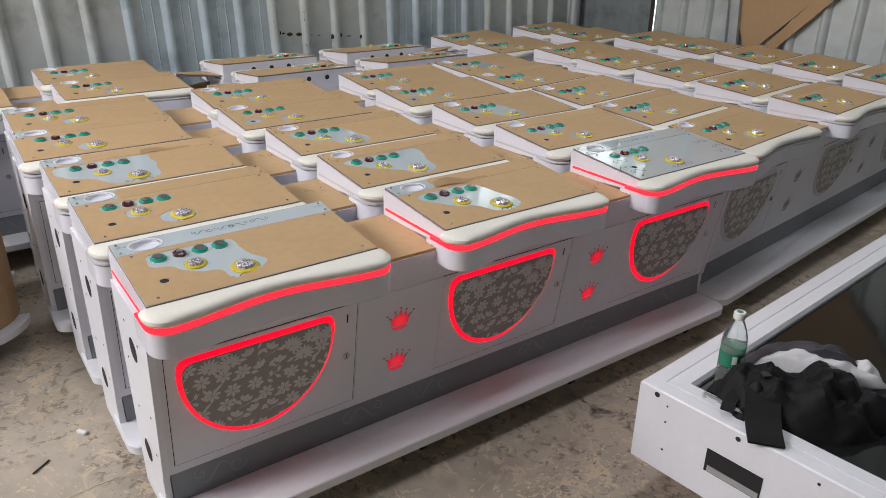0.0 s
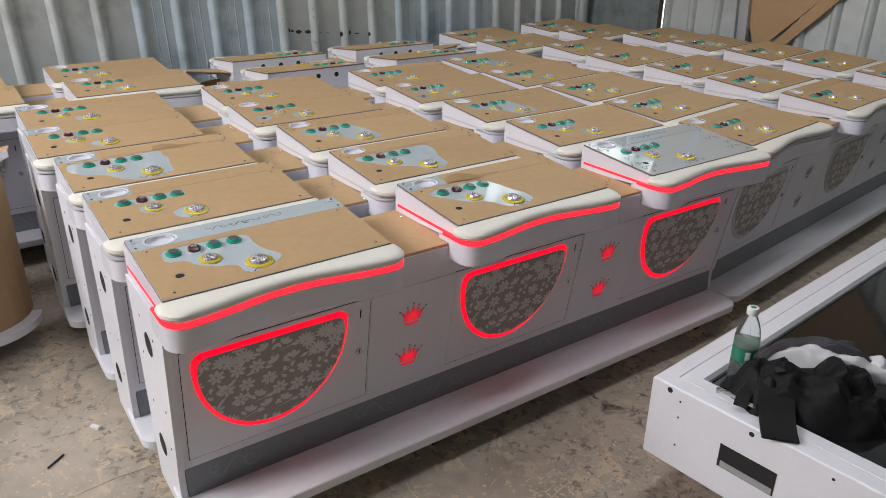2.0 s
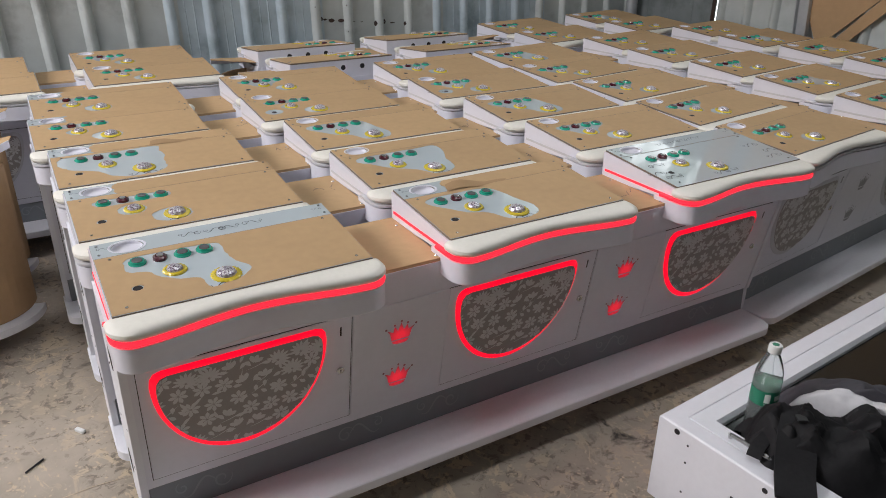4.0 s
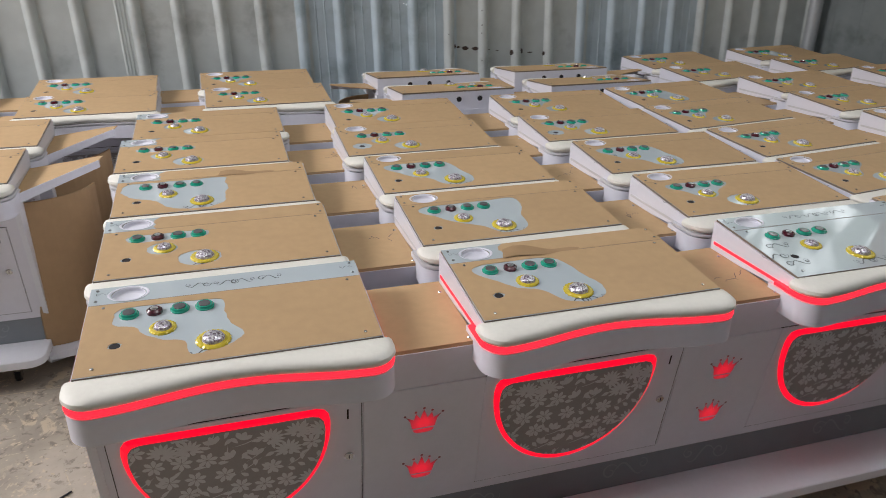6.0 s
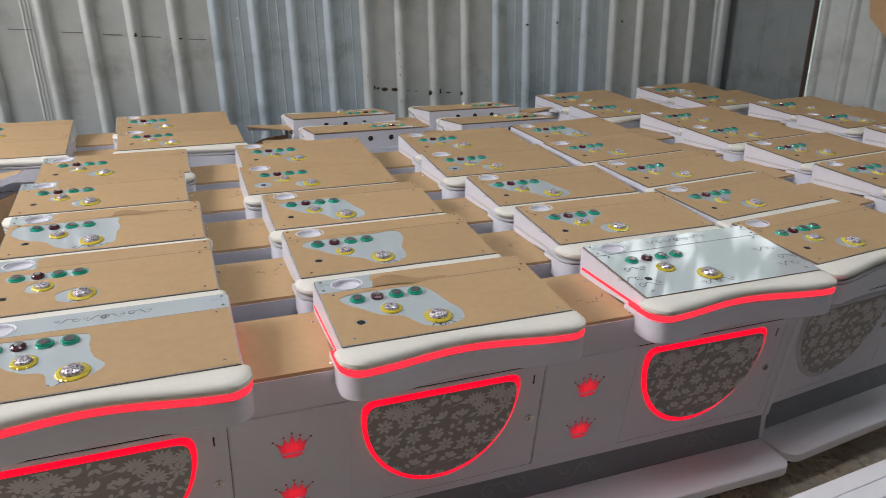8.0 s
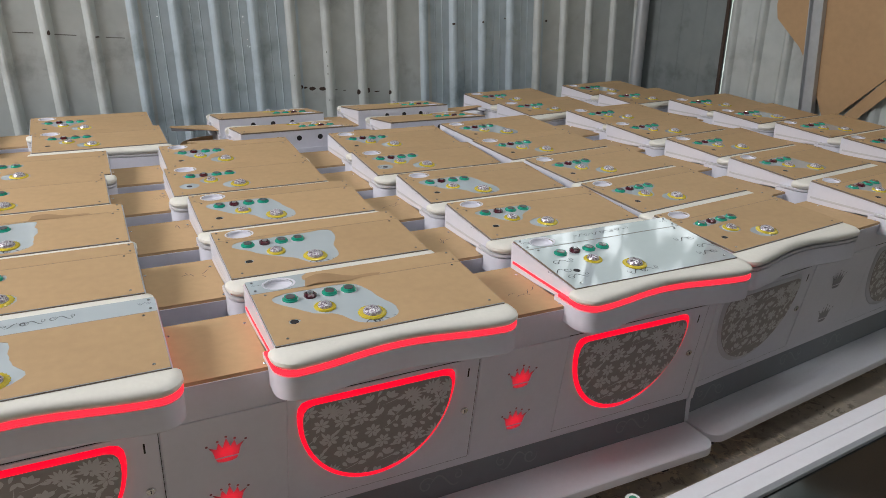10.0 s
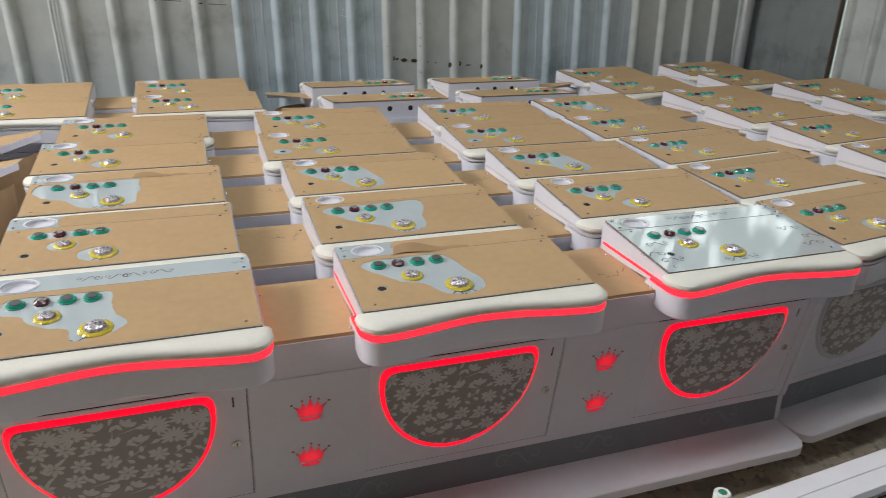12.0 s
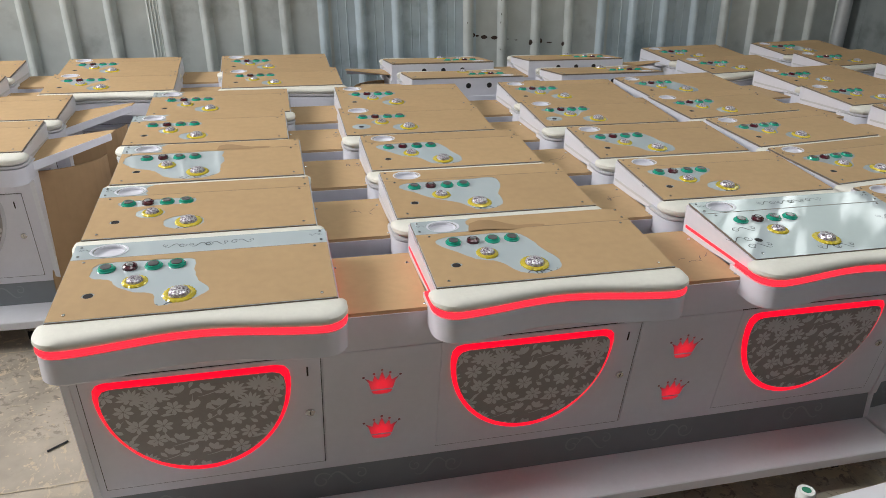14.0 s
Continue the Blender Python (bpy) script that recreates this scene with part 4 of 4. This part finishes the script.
loft(bm, [frame_loop(0.0, SZ0), frame_loop(0.0, SZ1 - 0.004), frame_loop(0.004, SZ1), frame_loop(0.046, SZ1), frame_loop(0.047, SZ1 - 0.003), frame_loop(0.049, SZ1 - 0.003), frame_loop(0.050, SZ1), frame_loop(0.092, SZ1 - 0.001), frame_loop(0.100, SZ1 - 0.012), frame_loop(0.101, SZ1 - 0.022)], cap0=True, cap1=False)
part("housing", bm, WHITE_METAL, cab)
part("glass", boxed(0.098, SL - 0.098, -SW + 0.098, -0.098, SZ1 - 0.028, SZ1 - 0.021), GLASS, cab, "dark glossy screen glass")
part("slot", boxed(-0.0015, 0.001, -0.362, -0.214, 0.254, 0.322), HOLE, cab, "rectangular opening in the side")
part("slot_floor", boxed(-0.0025, -0.001, -0.358, -0.222, 0.256, 0.274), STEEL, cab)
for hy, hz, hr in ((-0.054, 0.396, 0.008), (-0.088, 0.377, 0.003), (-0.089, 0.328, 0.003), (-0.092, 0.241, 0.003), (-0.284, 0.391, 0.007), (-0.48, 0.386, 0.004)):
    d = part("bolt_hole", lathe(bmesh.new(), [(hr, 0), (hr * 0.9, 0.0008), (hr * 0.1, 0.0009)], 12), HOLE, cab)
    d.matrix_basis = pose(-0.0004, hy, hz, 0, -90, 0)
for lx in (0.4, SL - 0.4):
    for ly in (-0.4, -SW + 0.4):
        leg = part("leg", tube(bmesh.new(), (lx, ly, 0.05), (lx, ly, SZ0), 0.016), STEEL, cab)
        part("caster", tube(bmesh.new(), (lx, ly - 0.012, 0.025), (lx, ly + 0.012, 0.025), 0.025, 14), RUBBER, leg)
bm = bmesh.new()
hp = [(0.065, -0.150, SZ1), (0.060, -0.150, SZ1 + 0.012), (0.052, -0.158, SZ1 + 0.020), (0.052, -0.252, SZ1 + 0.020), (0.060, -0.260, SZ1 + 0.012), (0.065, -0.260, SZ1)]
for a, b in zip(hp, hp[1:]):
    tube(bm, a, b, 0.005, 8)
part("handle", bm, CHROME, cab, "bent chrome pull handle", smooth=True)

# the water bottle on the glass
PET = bpy.data.materials.new("clear_bottle_plastic")
PET.use_nodes = True
pb = PET.node_tree.nodes["Principled BSDF"]
pb.inputs["Base Color"].default_value = (0.92, 0.97, 0.96, 1)
pb.inputs["Transmission Weight"].default_value, pb.inputs["Roughness"].default_value, pb.inputs["IOR"].default_value = 0.93, 0.06, 1.2
WATER = material("water", (0.85, 0.95, 0.93), 0.02, bump=0.0)
WATER.node_tree.nodes["Principled BSDF"].inputs["Transmission Weight"].default_value = 0.9
WATER.node_tree.nodes["Principled BSDF"].inputs["IOR"].default_value = 1.33
LABEL = material("green_label", (0.01, 0.20, 0.11), 0.35, scale=60, vary=0.06, bump=0.0)
PRINT = material("white_print", (0.75, 0.80, 0.76), 0.4, bump=0.0)
CAP = material("white_cap", (0.80, 0.82, 0.80), 0.4, bump=0.0)
bottle = thing("water_bottle", "half-full clear plastic water bottle with green label and white cap", "bottle", m=pose(1.594, 1.078, FLOOR + SZ1 - 0.021))
prof = [(0.020, 0.003), (0.029, 0.0), (0.0325, 0.006), (0.0325, 0.03), (0.0315, 0.034), (0.0325, 0.038), (0.0325, 0.062), (0.0318, 0.066), (0.0318, 0.108), (0.0325, 0.112), (0.0325, 0.130), (0.030, 0.150), (0.024, 0.172), (0.0165, 0.190), (0.0125, 0.198), (0.0125, 0.206)]
part("shell", lathe(bmesh.new(), prof, 28), PET, bottle, "clear ribbed plastic shell", smooth=True)
part("water", lathe(bmesh.new(), [(r - 0.0012, z + 0.001) for r, z in prof[:10]] + [(0.0313, 0.125)], 28), WATER, bottle, "still water", smooth=True)
lab = part("label", lathe(bmesh.new(), [(0.0322, 0.067), (0.0326, 0.0675), (0.0326, 0.107), (0.0322, 0.1075)], 28), LABEL, bottle, "green paper label", smooth=True)
for a0, a1, z0, z1 in ((3.75, 4.15, 0.078, 0.102), (4.45, 4.95, 0.083, 0.097), (4.45, 4.8, 0.072, 0.076), (3.8, 4.1, 0.071, 0.074)):
    bm = bmesh.new()
    lo = [[(0.0329 * math.cos(a0 + (a1 - a0) * i / 6), 0.0329 * math.sin(a0 + (a1 - a0) * i / 6), z) for i in range(7)] for z in (z0, z1)]
    r0, r1 = ([bm.verts.new(p) for p in l] for l in lo)
    for i in range(6):
        bm.faces.new((r0[i], r0[i + 1], r1[i + 1], r1[i]))
    part("printed_bar", bm, PRINT, lab)
cp = part("cap", lathe(bmesh.new(), [(0.0145, 0.200), (0.0152, 0.202), (0.0152, 0.217), (0.0138, 0.220), (0.002, 0.2202)], 28), CAP, bottle, "white screw cap with green mark", smooth=True)
part("cap_mark", lathe(bmesh.new(), [(0.008, 0.2203), (0.0075, 0.2206), (0.001, 0.2206)], 14), LABEL, cp)

# ---- walls: pipe, post, cardboard, rust ----
bm = tube(bmesh.new(), (4.70, 4.86, FLOOR), (4.70, 4.86, 4.4), 0.045, 18)
tagged(part("steel_pipe", bm, STEEL, smooth=True), "upright galvanised steel pipe in the wall corner", "pipe")


def on_wall(d, off):
    """A point d metres along the slanted wall from the corner, off metres in front of it."""
    return (4.79 + 0.1253 * d - 0.992 * off, WALL_Y - 0.992 * d - 0.1253 * off)


bm = bmesh.new()
channel = [(1.50, 0.045), (1.50, 0.085), (1.505, 0.085), (1.505, 0.051), (1.587, 0.051), (1.587, 0.085), (1.592, 0.085), (1.592, 0.045)]
loft(bm, [[(*on_wall(d - lean, o), z) for d, o in channel] for z, lean in ((FLOOR, -0.03), (4.4, 0.30))])
tagged(part("steel_post", bm, STEEL), "upright grey steel channel post against the sheet wall", "post")
for label, off, pts in (("large torn brown cardboard sheet leaning on the sheet wall", 0.036, ((1.10, 2.55), (1.20, 1.42), (1.18, 1.33), (1.20, 1.24), (1.39, 1.07), (1.52, 0.87), (1.62, 0.66), (1.71, 0.69), (2.07, 1.05), (2.9, 1.95), (3.0, 2.55))),
                        ("narrow strip of folded brown cardboard on the sheet wall", 0.06, ((1.73, 0.66), (1.82, 0.66), (2.12, 0.98), (3.1, 2.0), (3.05, 2.1), (2.08, 1.06)))):
    bm = bmesh.new()
    loft(bm, [[(*on_wall(d, off + q), z) for d, z in pts] for q in (0, 0.006)])
    tagged(part("cardboard_sheet", bm, CARD), label, "cardboard", "cardboard on the wall")
bm = bmesh.new()
prism(bm, [on_wall(d, o) for d, o in ((0.79, 0.031), (0.80, 0.036), (0.815, 0.036), (0.82, 0.031))], FLOOR, WALL_TOP)
tagged(part("sheet_seam", bm, RUST), "dark upright lap joint of the sheet wall", "seam", kind="structure")
bm = bmesh.new()
rd = random.Random(8)
for x, z, w, h in ((2.043, 0.779, 0.020, 0.018), (2.075, 0.775, 0.014, 0.006), (2.119, 0.767, 0.022, 0.012), (2.188, 0.762, 0.026, 0.011), (2.27, 0.752, 0.022, 0.003), (2.34, 0.745, 0.012, 0.003), (2.429, 0.732, 0.013, 0.018), (2.507, 0.735, 0.013, 0.019), (2.571, 0.726, 0.022, 0.004), (2.655, 0.719, 0.010, 0.014), (2.222, 0.91, 0.003, 0.005), (2.218, 0.997, 0.003, 0.005), (2.221, 0.86, 0.003, 0.006), (2.226, 0.69, 0.003, 0.005), (2.0, 0.86, 0.003, 0.005), (0.644, 1.143, 0.008, 0.013), (0.885, 1.117, 0.012, 0.004), (3.13, 1.16, 0.014, 0.008), (3.36, 1.17, 0.008, 0.009), (3.55, 1.19, 0.006, 0.006), (3.90, 1.17, 0.008, 0.009)):
    bm.faces.new([bm.verts.new((x + w * math.cos(a) * rd.uniform(0.8, 1.2), WALL_Y - (0.036 if 0.9 < ((x - SHEET_X) % RIB) / 0.07 + 0.9 < 1.9 else 0.008), z + h * math.sin(a) * rd.uniform(0.8, 1.2))) for a in [math.pi * 2 * i / 9 for i in range(9)]])
tagged(part("rust_spots", bm, RUST), "row of dark rust holes in the sheet wall", "rust", kind="stuff")

# glowing boxes stand in for bright trees outside, mirrored above the corner walls
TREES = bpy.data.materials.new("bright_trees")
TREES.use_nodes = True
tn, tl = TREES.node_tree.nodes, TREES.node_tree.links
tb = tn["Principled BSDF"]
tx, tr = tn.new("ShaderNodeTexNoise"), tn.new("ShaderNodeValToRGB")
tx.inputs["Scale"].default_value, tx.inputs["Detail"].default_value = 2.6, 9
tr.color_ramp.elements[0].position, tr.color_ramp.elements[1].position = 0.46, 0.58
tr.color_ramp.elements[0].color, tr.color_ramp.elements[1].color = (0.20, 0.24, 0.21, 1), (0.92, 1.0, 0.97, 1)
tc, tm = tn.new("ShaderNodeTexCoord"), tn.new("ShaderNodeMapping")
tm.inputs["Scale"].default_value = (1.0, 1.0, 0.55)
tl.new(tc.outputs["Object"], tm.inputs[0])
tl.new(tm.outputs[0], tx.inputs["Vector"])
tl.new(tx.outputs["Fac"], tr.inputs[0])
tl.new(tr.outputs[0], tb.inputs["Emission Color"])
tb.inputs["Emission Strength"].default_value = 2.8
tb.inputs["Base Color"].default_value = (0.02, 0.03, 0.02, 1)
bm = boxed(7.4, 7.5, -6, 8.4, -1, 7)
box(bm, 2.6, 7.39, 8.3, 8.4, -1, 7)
tagged(part("backdrop", bm, TREES), "glowing backdrop standing in for trees and sky outside", "backdrop", kind="structure")

# ---- the black backpack on the cabinet ----
BLACK = material("black_nylon", (0.011, 0.011, 0.012), 0.62, scale=120, vary=0.3, bump=0.25)
BLACK.node_tree.nodes["Principled BSDF"].inputs["Specular IOR Level"].default_value = 0.2
SILVERY = material("pale_grey_fabric", (0.62, 0.62, 0.64), 0.5, scale=80, vary=0.08, bump=0.1)
DARKGREY = material("dark_grey_fabric", (0.045, 0.043, 0.052), 0.6, scale=80, vary=0.2, bump=0.15)
ORANGE = material("orange_piping", (0.65, 0.25, 0.03), 0.6, bump=0.0)
REDCORD = material("red_cord", (0.40, 0.02, 0.02), 0.6, bump=0.0)
DECK = FLOOR + SZ1 - 0.021


def crumple(name, cx, cy, z0, rx, ry, h, turn, mat, parent, seed, label="", fold=0.22, power=2.4):
    """A slumped fabric mass: an uneven outline, a domed top and creases."""
    bm = bmesh.new()
    nu, nv = 72, 22
    rows = []
    ct, st = math.cos(turn), math.sin(turn)
    for j in range(nv + 1):
        v = j / nv
        row = []
        for i in range(nu):
            a = 2 * math.pi * i / nu
            wob = 1 + 0.16 * noise.noise((math.cos(a) * 1.3 + seed, math.sin(a) * 1.3, seed * 0.7)) + 0.05 * math.sin(5 * a + seed)
            r = math.sin(v * math.pi / 2) ** 0.8
            px, py = rx * r * wob * math.copysign(abs(math.cos(a)) ** 0.75, math.cos(a)), ry * r * wob * math.copysign(abs(math.sin(a)) ** 0.75, math.sin(a))
            z = h * (1 - r ** power)
            crease = noise.noise((px * 16 + seed, py * 16, 1.3)) + 0.4 * (1 - 2.2 * abs(noise.noise((px * 13 + py * 9, py * 24 - px * 5 + seed, 4.0)))) + 0.35 * noise.noise((px * 48, py * 48, seed))
            z = max(0.0, z + h * fold * crease * (1 - v ** 4))
            row.append(bm.verts.new((cx + px * ct - py * st, cy + px * st + py * ct, z0 + z)))
        rows.append(row)
    for a, b in zip(rows, rows[1:]):
        for i in range(nu):
            bm.faces.new((a[i], a[(i + 1) % nu], b[(i + 1) % nu], b[i]))
    bmesh.ops.remove_doubles(bm, verts=bm.verts, dist=0.0004)
    return part(name, bm, mat, parent, label, smooth=True)


def band(name, pts, width, thick, mat, parent, label=""):
    """A strap laid along points (x, y, z), flat side up."""
    bm = bmesh.new()
    loops = []
    fine = []
    for i in range(len(pts) - 1):
        p0, p1, p2, p3 = (Vector(pts[min(max(i + d, 0), len(pts) - 1)]) for d in (-1, 0, 1, 2))
        for t in (0, 0.25, 0.5, 0.75):
            fine.append(0.5 * ((2 * p1) + (p2 - p0) * t + (2 * p0 - 5 * p1 + 4 * p2 - p3) * t * t + (3 * p1 - p0 - 3 * p2 + p3) * t ** 3))
    pts = fine + [Vector(pts[-1])]
    for i, p in enumerate(pts):
        a, b = Vector(pts[max(i - 1, 0)]), Vector(pts[min(i + 1, len(pts) - 1)])
        d = (b - a).normalized()
        side = d.cross(Vector((0, 0, 1))).normalized() * width / 2
        up = side.cross(d).normalized() * thick
        p = Vector(p)
        loops.append([p - side, p + side, p + side + up, p - side + up])
    loft(bm, loops)
    return part(name, bm, mat, parent, label, smooth=True)


bag = thing("backpack", "slumped black nylon backpack with grey panels on the cabinet glass", "backpack", m=pose(0, 0, 0))
crumple("body", 1.632, 0.900, DECK, 0.205, 0.120, 0.100, -0.75, BLACK, bag, 2.3, fold=0.42)
crumple("front_pocket", 1.560, 0.970, DECK + 0.006, 0.090, 0.085, 0.098, -0.5, BLACK, bag, 5.1, fold=0.42)
crumple("side_panel", 1.795, 0.955, DECK + 0.004, 0.170, 0.072, 0.098, -0.95, DARKGREY, bag, 7.7, "dark grey side panel", 0.2)
crumple("pale_panel", 1.752, 0.928, DECK + 0.054, 0.150, 0.036, 0.054, -0.93, SILVERY, bag, 9.2, "pale grey reflective panel", 0.3)
crumple("pale_panel", 1.835, 0.842, DECK + 0.020, 0.062, 0.050, 0.072, -0.6, SILVERY, bag, 4.2, "pale grey reflective panel", 0.3)
crumple("dark_stripe", 1.764, 0.934, DECK + 0.062, 0.130, 0.010, 0.056, -0.93, DARKGREY, bag, 3.2, "dark stripe", 0.3)
crumple("lower_flap", 1.735, 0.790, DECK, 0.150, 0.075, 0.068, -0.55, BLACK, bag, 11.4, fold=0.36)
zr = FLOOR + SZ1
band("strap", [(1.560, 0.960, zr + 0.078), (1.512, 0.930, zr + 0.056), (1.472, 0.898, zr + 0.022), (1.440, 0.870, zr + 0.007), (1.412, 0.846, zr + 0.004)], 0.082, 0.006, BLACK, bag, "wide black shoulder strap")
band("strap", [(1.52, 0.990, zr + 0.045), (1.48, 0.985, zr + 0.034), (1.455, 0.980, zr + 0.028), (1.440, 0.975, zr + 0.012)], 0.032, 0.004, BLACK, bag, "black strap end")
band("buckle", [(1.540, 0.958, zr + 0.088), (1.556, 0.946, zr + 0.090)], 0.022, 0.006, RUBBER, bag, "black plastic buckle")
band("piping", [(1.780, 1.030, zr + 0.060), (1.822, 0.985, zr + 0.068), (1.852, 0.930, zr + 0.062), (1.868, 0.890, zr + 0.050)], 0.004, 0.003, ORANGE, bag, "orange piping")
bm = bmesh.new()
cord = [(1.69, 1.03, DECK + 0.012), (1.735, 1.075, DECK + 0.003), (1.79, 1.095, DECK + 0.003), (1.83, 1.092, DECK + 0.003)]
for a, b in zip(cord, cord[1:]):
    tube(bm, a, b, 0.002, 6)
part("cord", bm, REDCORD, bag, "red zip cord", smooth=True)

# ---- worn floor: pale scrapes, flakes, dark stains, joints ----
rd = random.Random(21)
bm = bmesh.new()
zf = FLOOR + 0.0008


def flake(bm, x, y, r, stretch, ang, z):
    n = 9
    bm.faces.new([bm.verts.new((x + r * stretch * math.cos(t) * k * math.cos(ang) - r * math.sin(t) * k * math.sin(ang), y + r * stretch * math.cos(t) * k * math.sin(ang) + r * math.sin(t) * k * math.cos(ang), z)) for t, k in [(2 * math.pi * i / n, rd.uniform(0.45, 1.25)) for i in range(n)]])


patches = [(-0.25, 2.25, 0.35, 120), (0.1, 1.75, 0.22, 60), (-0.4, 1.95, 0.4, 120), (0.75, 1.30, 0.35, 90), (1.25, 1.32, 0.16, 110), (-0.55, 2.2, 0.55, 170), (-0.1, 2.6, 0.4, 90), (0.05, 2.0, 0.25, 60), (1.15, 1.35, 0.22, 70), (1.0, 1.25, 0.3, 40), (1.9, 1.45, 0.3, 30), (-0.7, 1.7, 0.4, 80), (0.6, 1.2, 0.5, 40), (1.45, 1.4, 0.2, 40)]
count = 0
for cx, cy, sp, num in patches:
    for _ in range(int(1.6 * num)):
        count += 1
        x, y = cx + rd.gauss(0, sp * 0.5), cy + rd.gauss(0, sp * 0.4)
        z = zf + 0.0000012 * count
        if rd.random() < 0.97:
            flake(bm, x, y, rd.uniform(0.0012, 0.0055) * (1.4 if rd.random() < 0.06 else 1), rd.uniform(1, 1.8), rd.uniform(0, 3.1), z)
        else:
            a, ln, c = rd.choice((0.25, 0.7, 2.3, -0.2, 1.5)) + rd.uniform(-0.4, 0.4), rd.uniform(0.03, 0.09), rd.uniform(-0.15, 0.15)
            stroke(bm, [(x + ln * t * math.cos(a + c * t) + rd.uniform(-1, 1) * 0.002, y + ln * t * math.sin(a + c * t)) for t in [i / 6 for i in range(7)]], rd.uniform(0.0015, 0.0035), z)
tagged(part("floor_scrapes", bm, PALE), "pale scrapes and flakes on the concrete", "floor wear", kind="stuff")
bm = bmesh.new()
for x0, y0, x1, y1 in ((-2.2, 2.05, 0.25, 2.12), (-2.2, 2.95, 0.2, 2.9), (0.3, 1.18, 1.35, 1.36), (0.86, 1.62, 0.8, 0.6)):
    n = 30
    stroke(bm, [(x0 + (x1 - x0) * i / n + rd.uniform(-1, 1) * 0.004, y0 + (y1 - y0) * i / n + rd.uniform(-1, 1) * 0.004) for i in range(n + 1)], 0.007, FLOOR + 0.0022)
tagged(part("floor_joint", bm, PALE), "pale cement joints in the floor", "floor joint", kind="structure")
tagged(part("wood_splinter", tube(bmesh.new(), (0.005, 2.275, FLOOR + 0.004), (0.055, 2.315, FLOOR + 0.004), 0.003, 6), INK), "small dark stick lying on the concrete floor", "debris")
bm = boxed(-0.018, 0.018, -0.007, 0.007, 0.001, 0.013, bevel=0.003)
stub = part("paper_scrap", bm, CAP)
stub.matrix_world = pose(0.165, 2.40, FLOOR, 0, 0, -55)
tagged(stub, "small crumpled white scrap on the floor", "litter")

LAP_DARK = material("dirty_lap", (0.15, 0.15, 0.14), 0.8, scale=30, vary=0.3)
PINLIGHT = glow("daylight_through_pinhole", (0.9, 1.0, 0.95), 2.5)
for x, z in ((1.218, 1.223), (1.708, 1.217), (1.712, 1.185), (1.728, 1.083), (1.738, 1.039), (1.722, 1.045)):
    ph = part("pinhole", lathe(bmesh.new(), [(0.0022, 0), (0.0018, 0.001), (0.0008, 0.001)], 8), PINLIGHT)
    ph.matrix_world = pose(x, WALL_Y - 0.004, z, 90)
    tagged(ph, "tiny hole in the sheet wall with daylight behind", "pinhole", "pinholes in the wall", "structure")
# broken dark strips drawn along the lap of the wall sheets
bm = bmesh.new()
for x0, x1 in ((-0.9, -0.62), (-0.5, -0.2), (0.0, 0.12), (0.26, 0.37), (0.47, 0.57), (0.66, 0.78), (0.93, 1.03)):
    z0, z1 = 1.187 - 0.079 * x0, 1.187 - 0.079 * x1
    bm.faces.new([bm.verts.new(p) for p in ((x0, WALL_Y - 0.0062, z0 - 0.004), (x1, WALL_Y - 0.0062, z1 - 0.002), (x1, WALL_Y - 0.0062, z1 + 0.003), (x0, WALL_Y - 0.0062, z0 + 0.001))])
tagged(part("sheet_lap", bm, LAP_DARK), "thin dark horizontal lap of wall sheets", "seam", kind="structure")
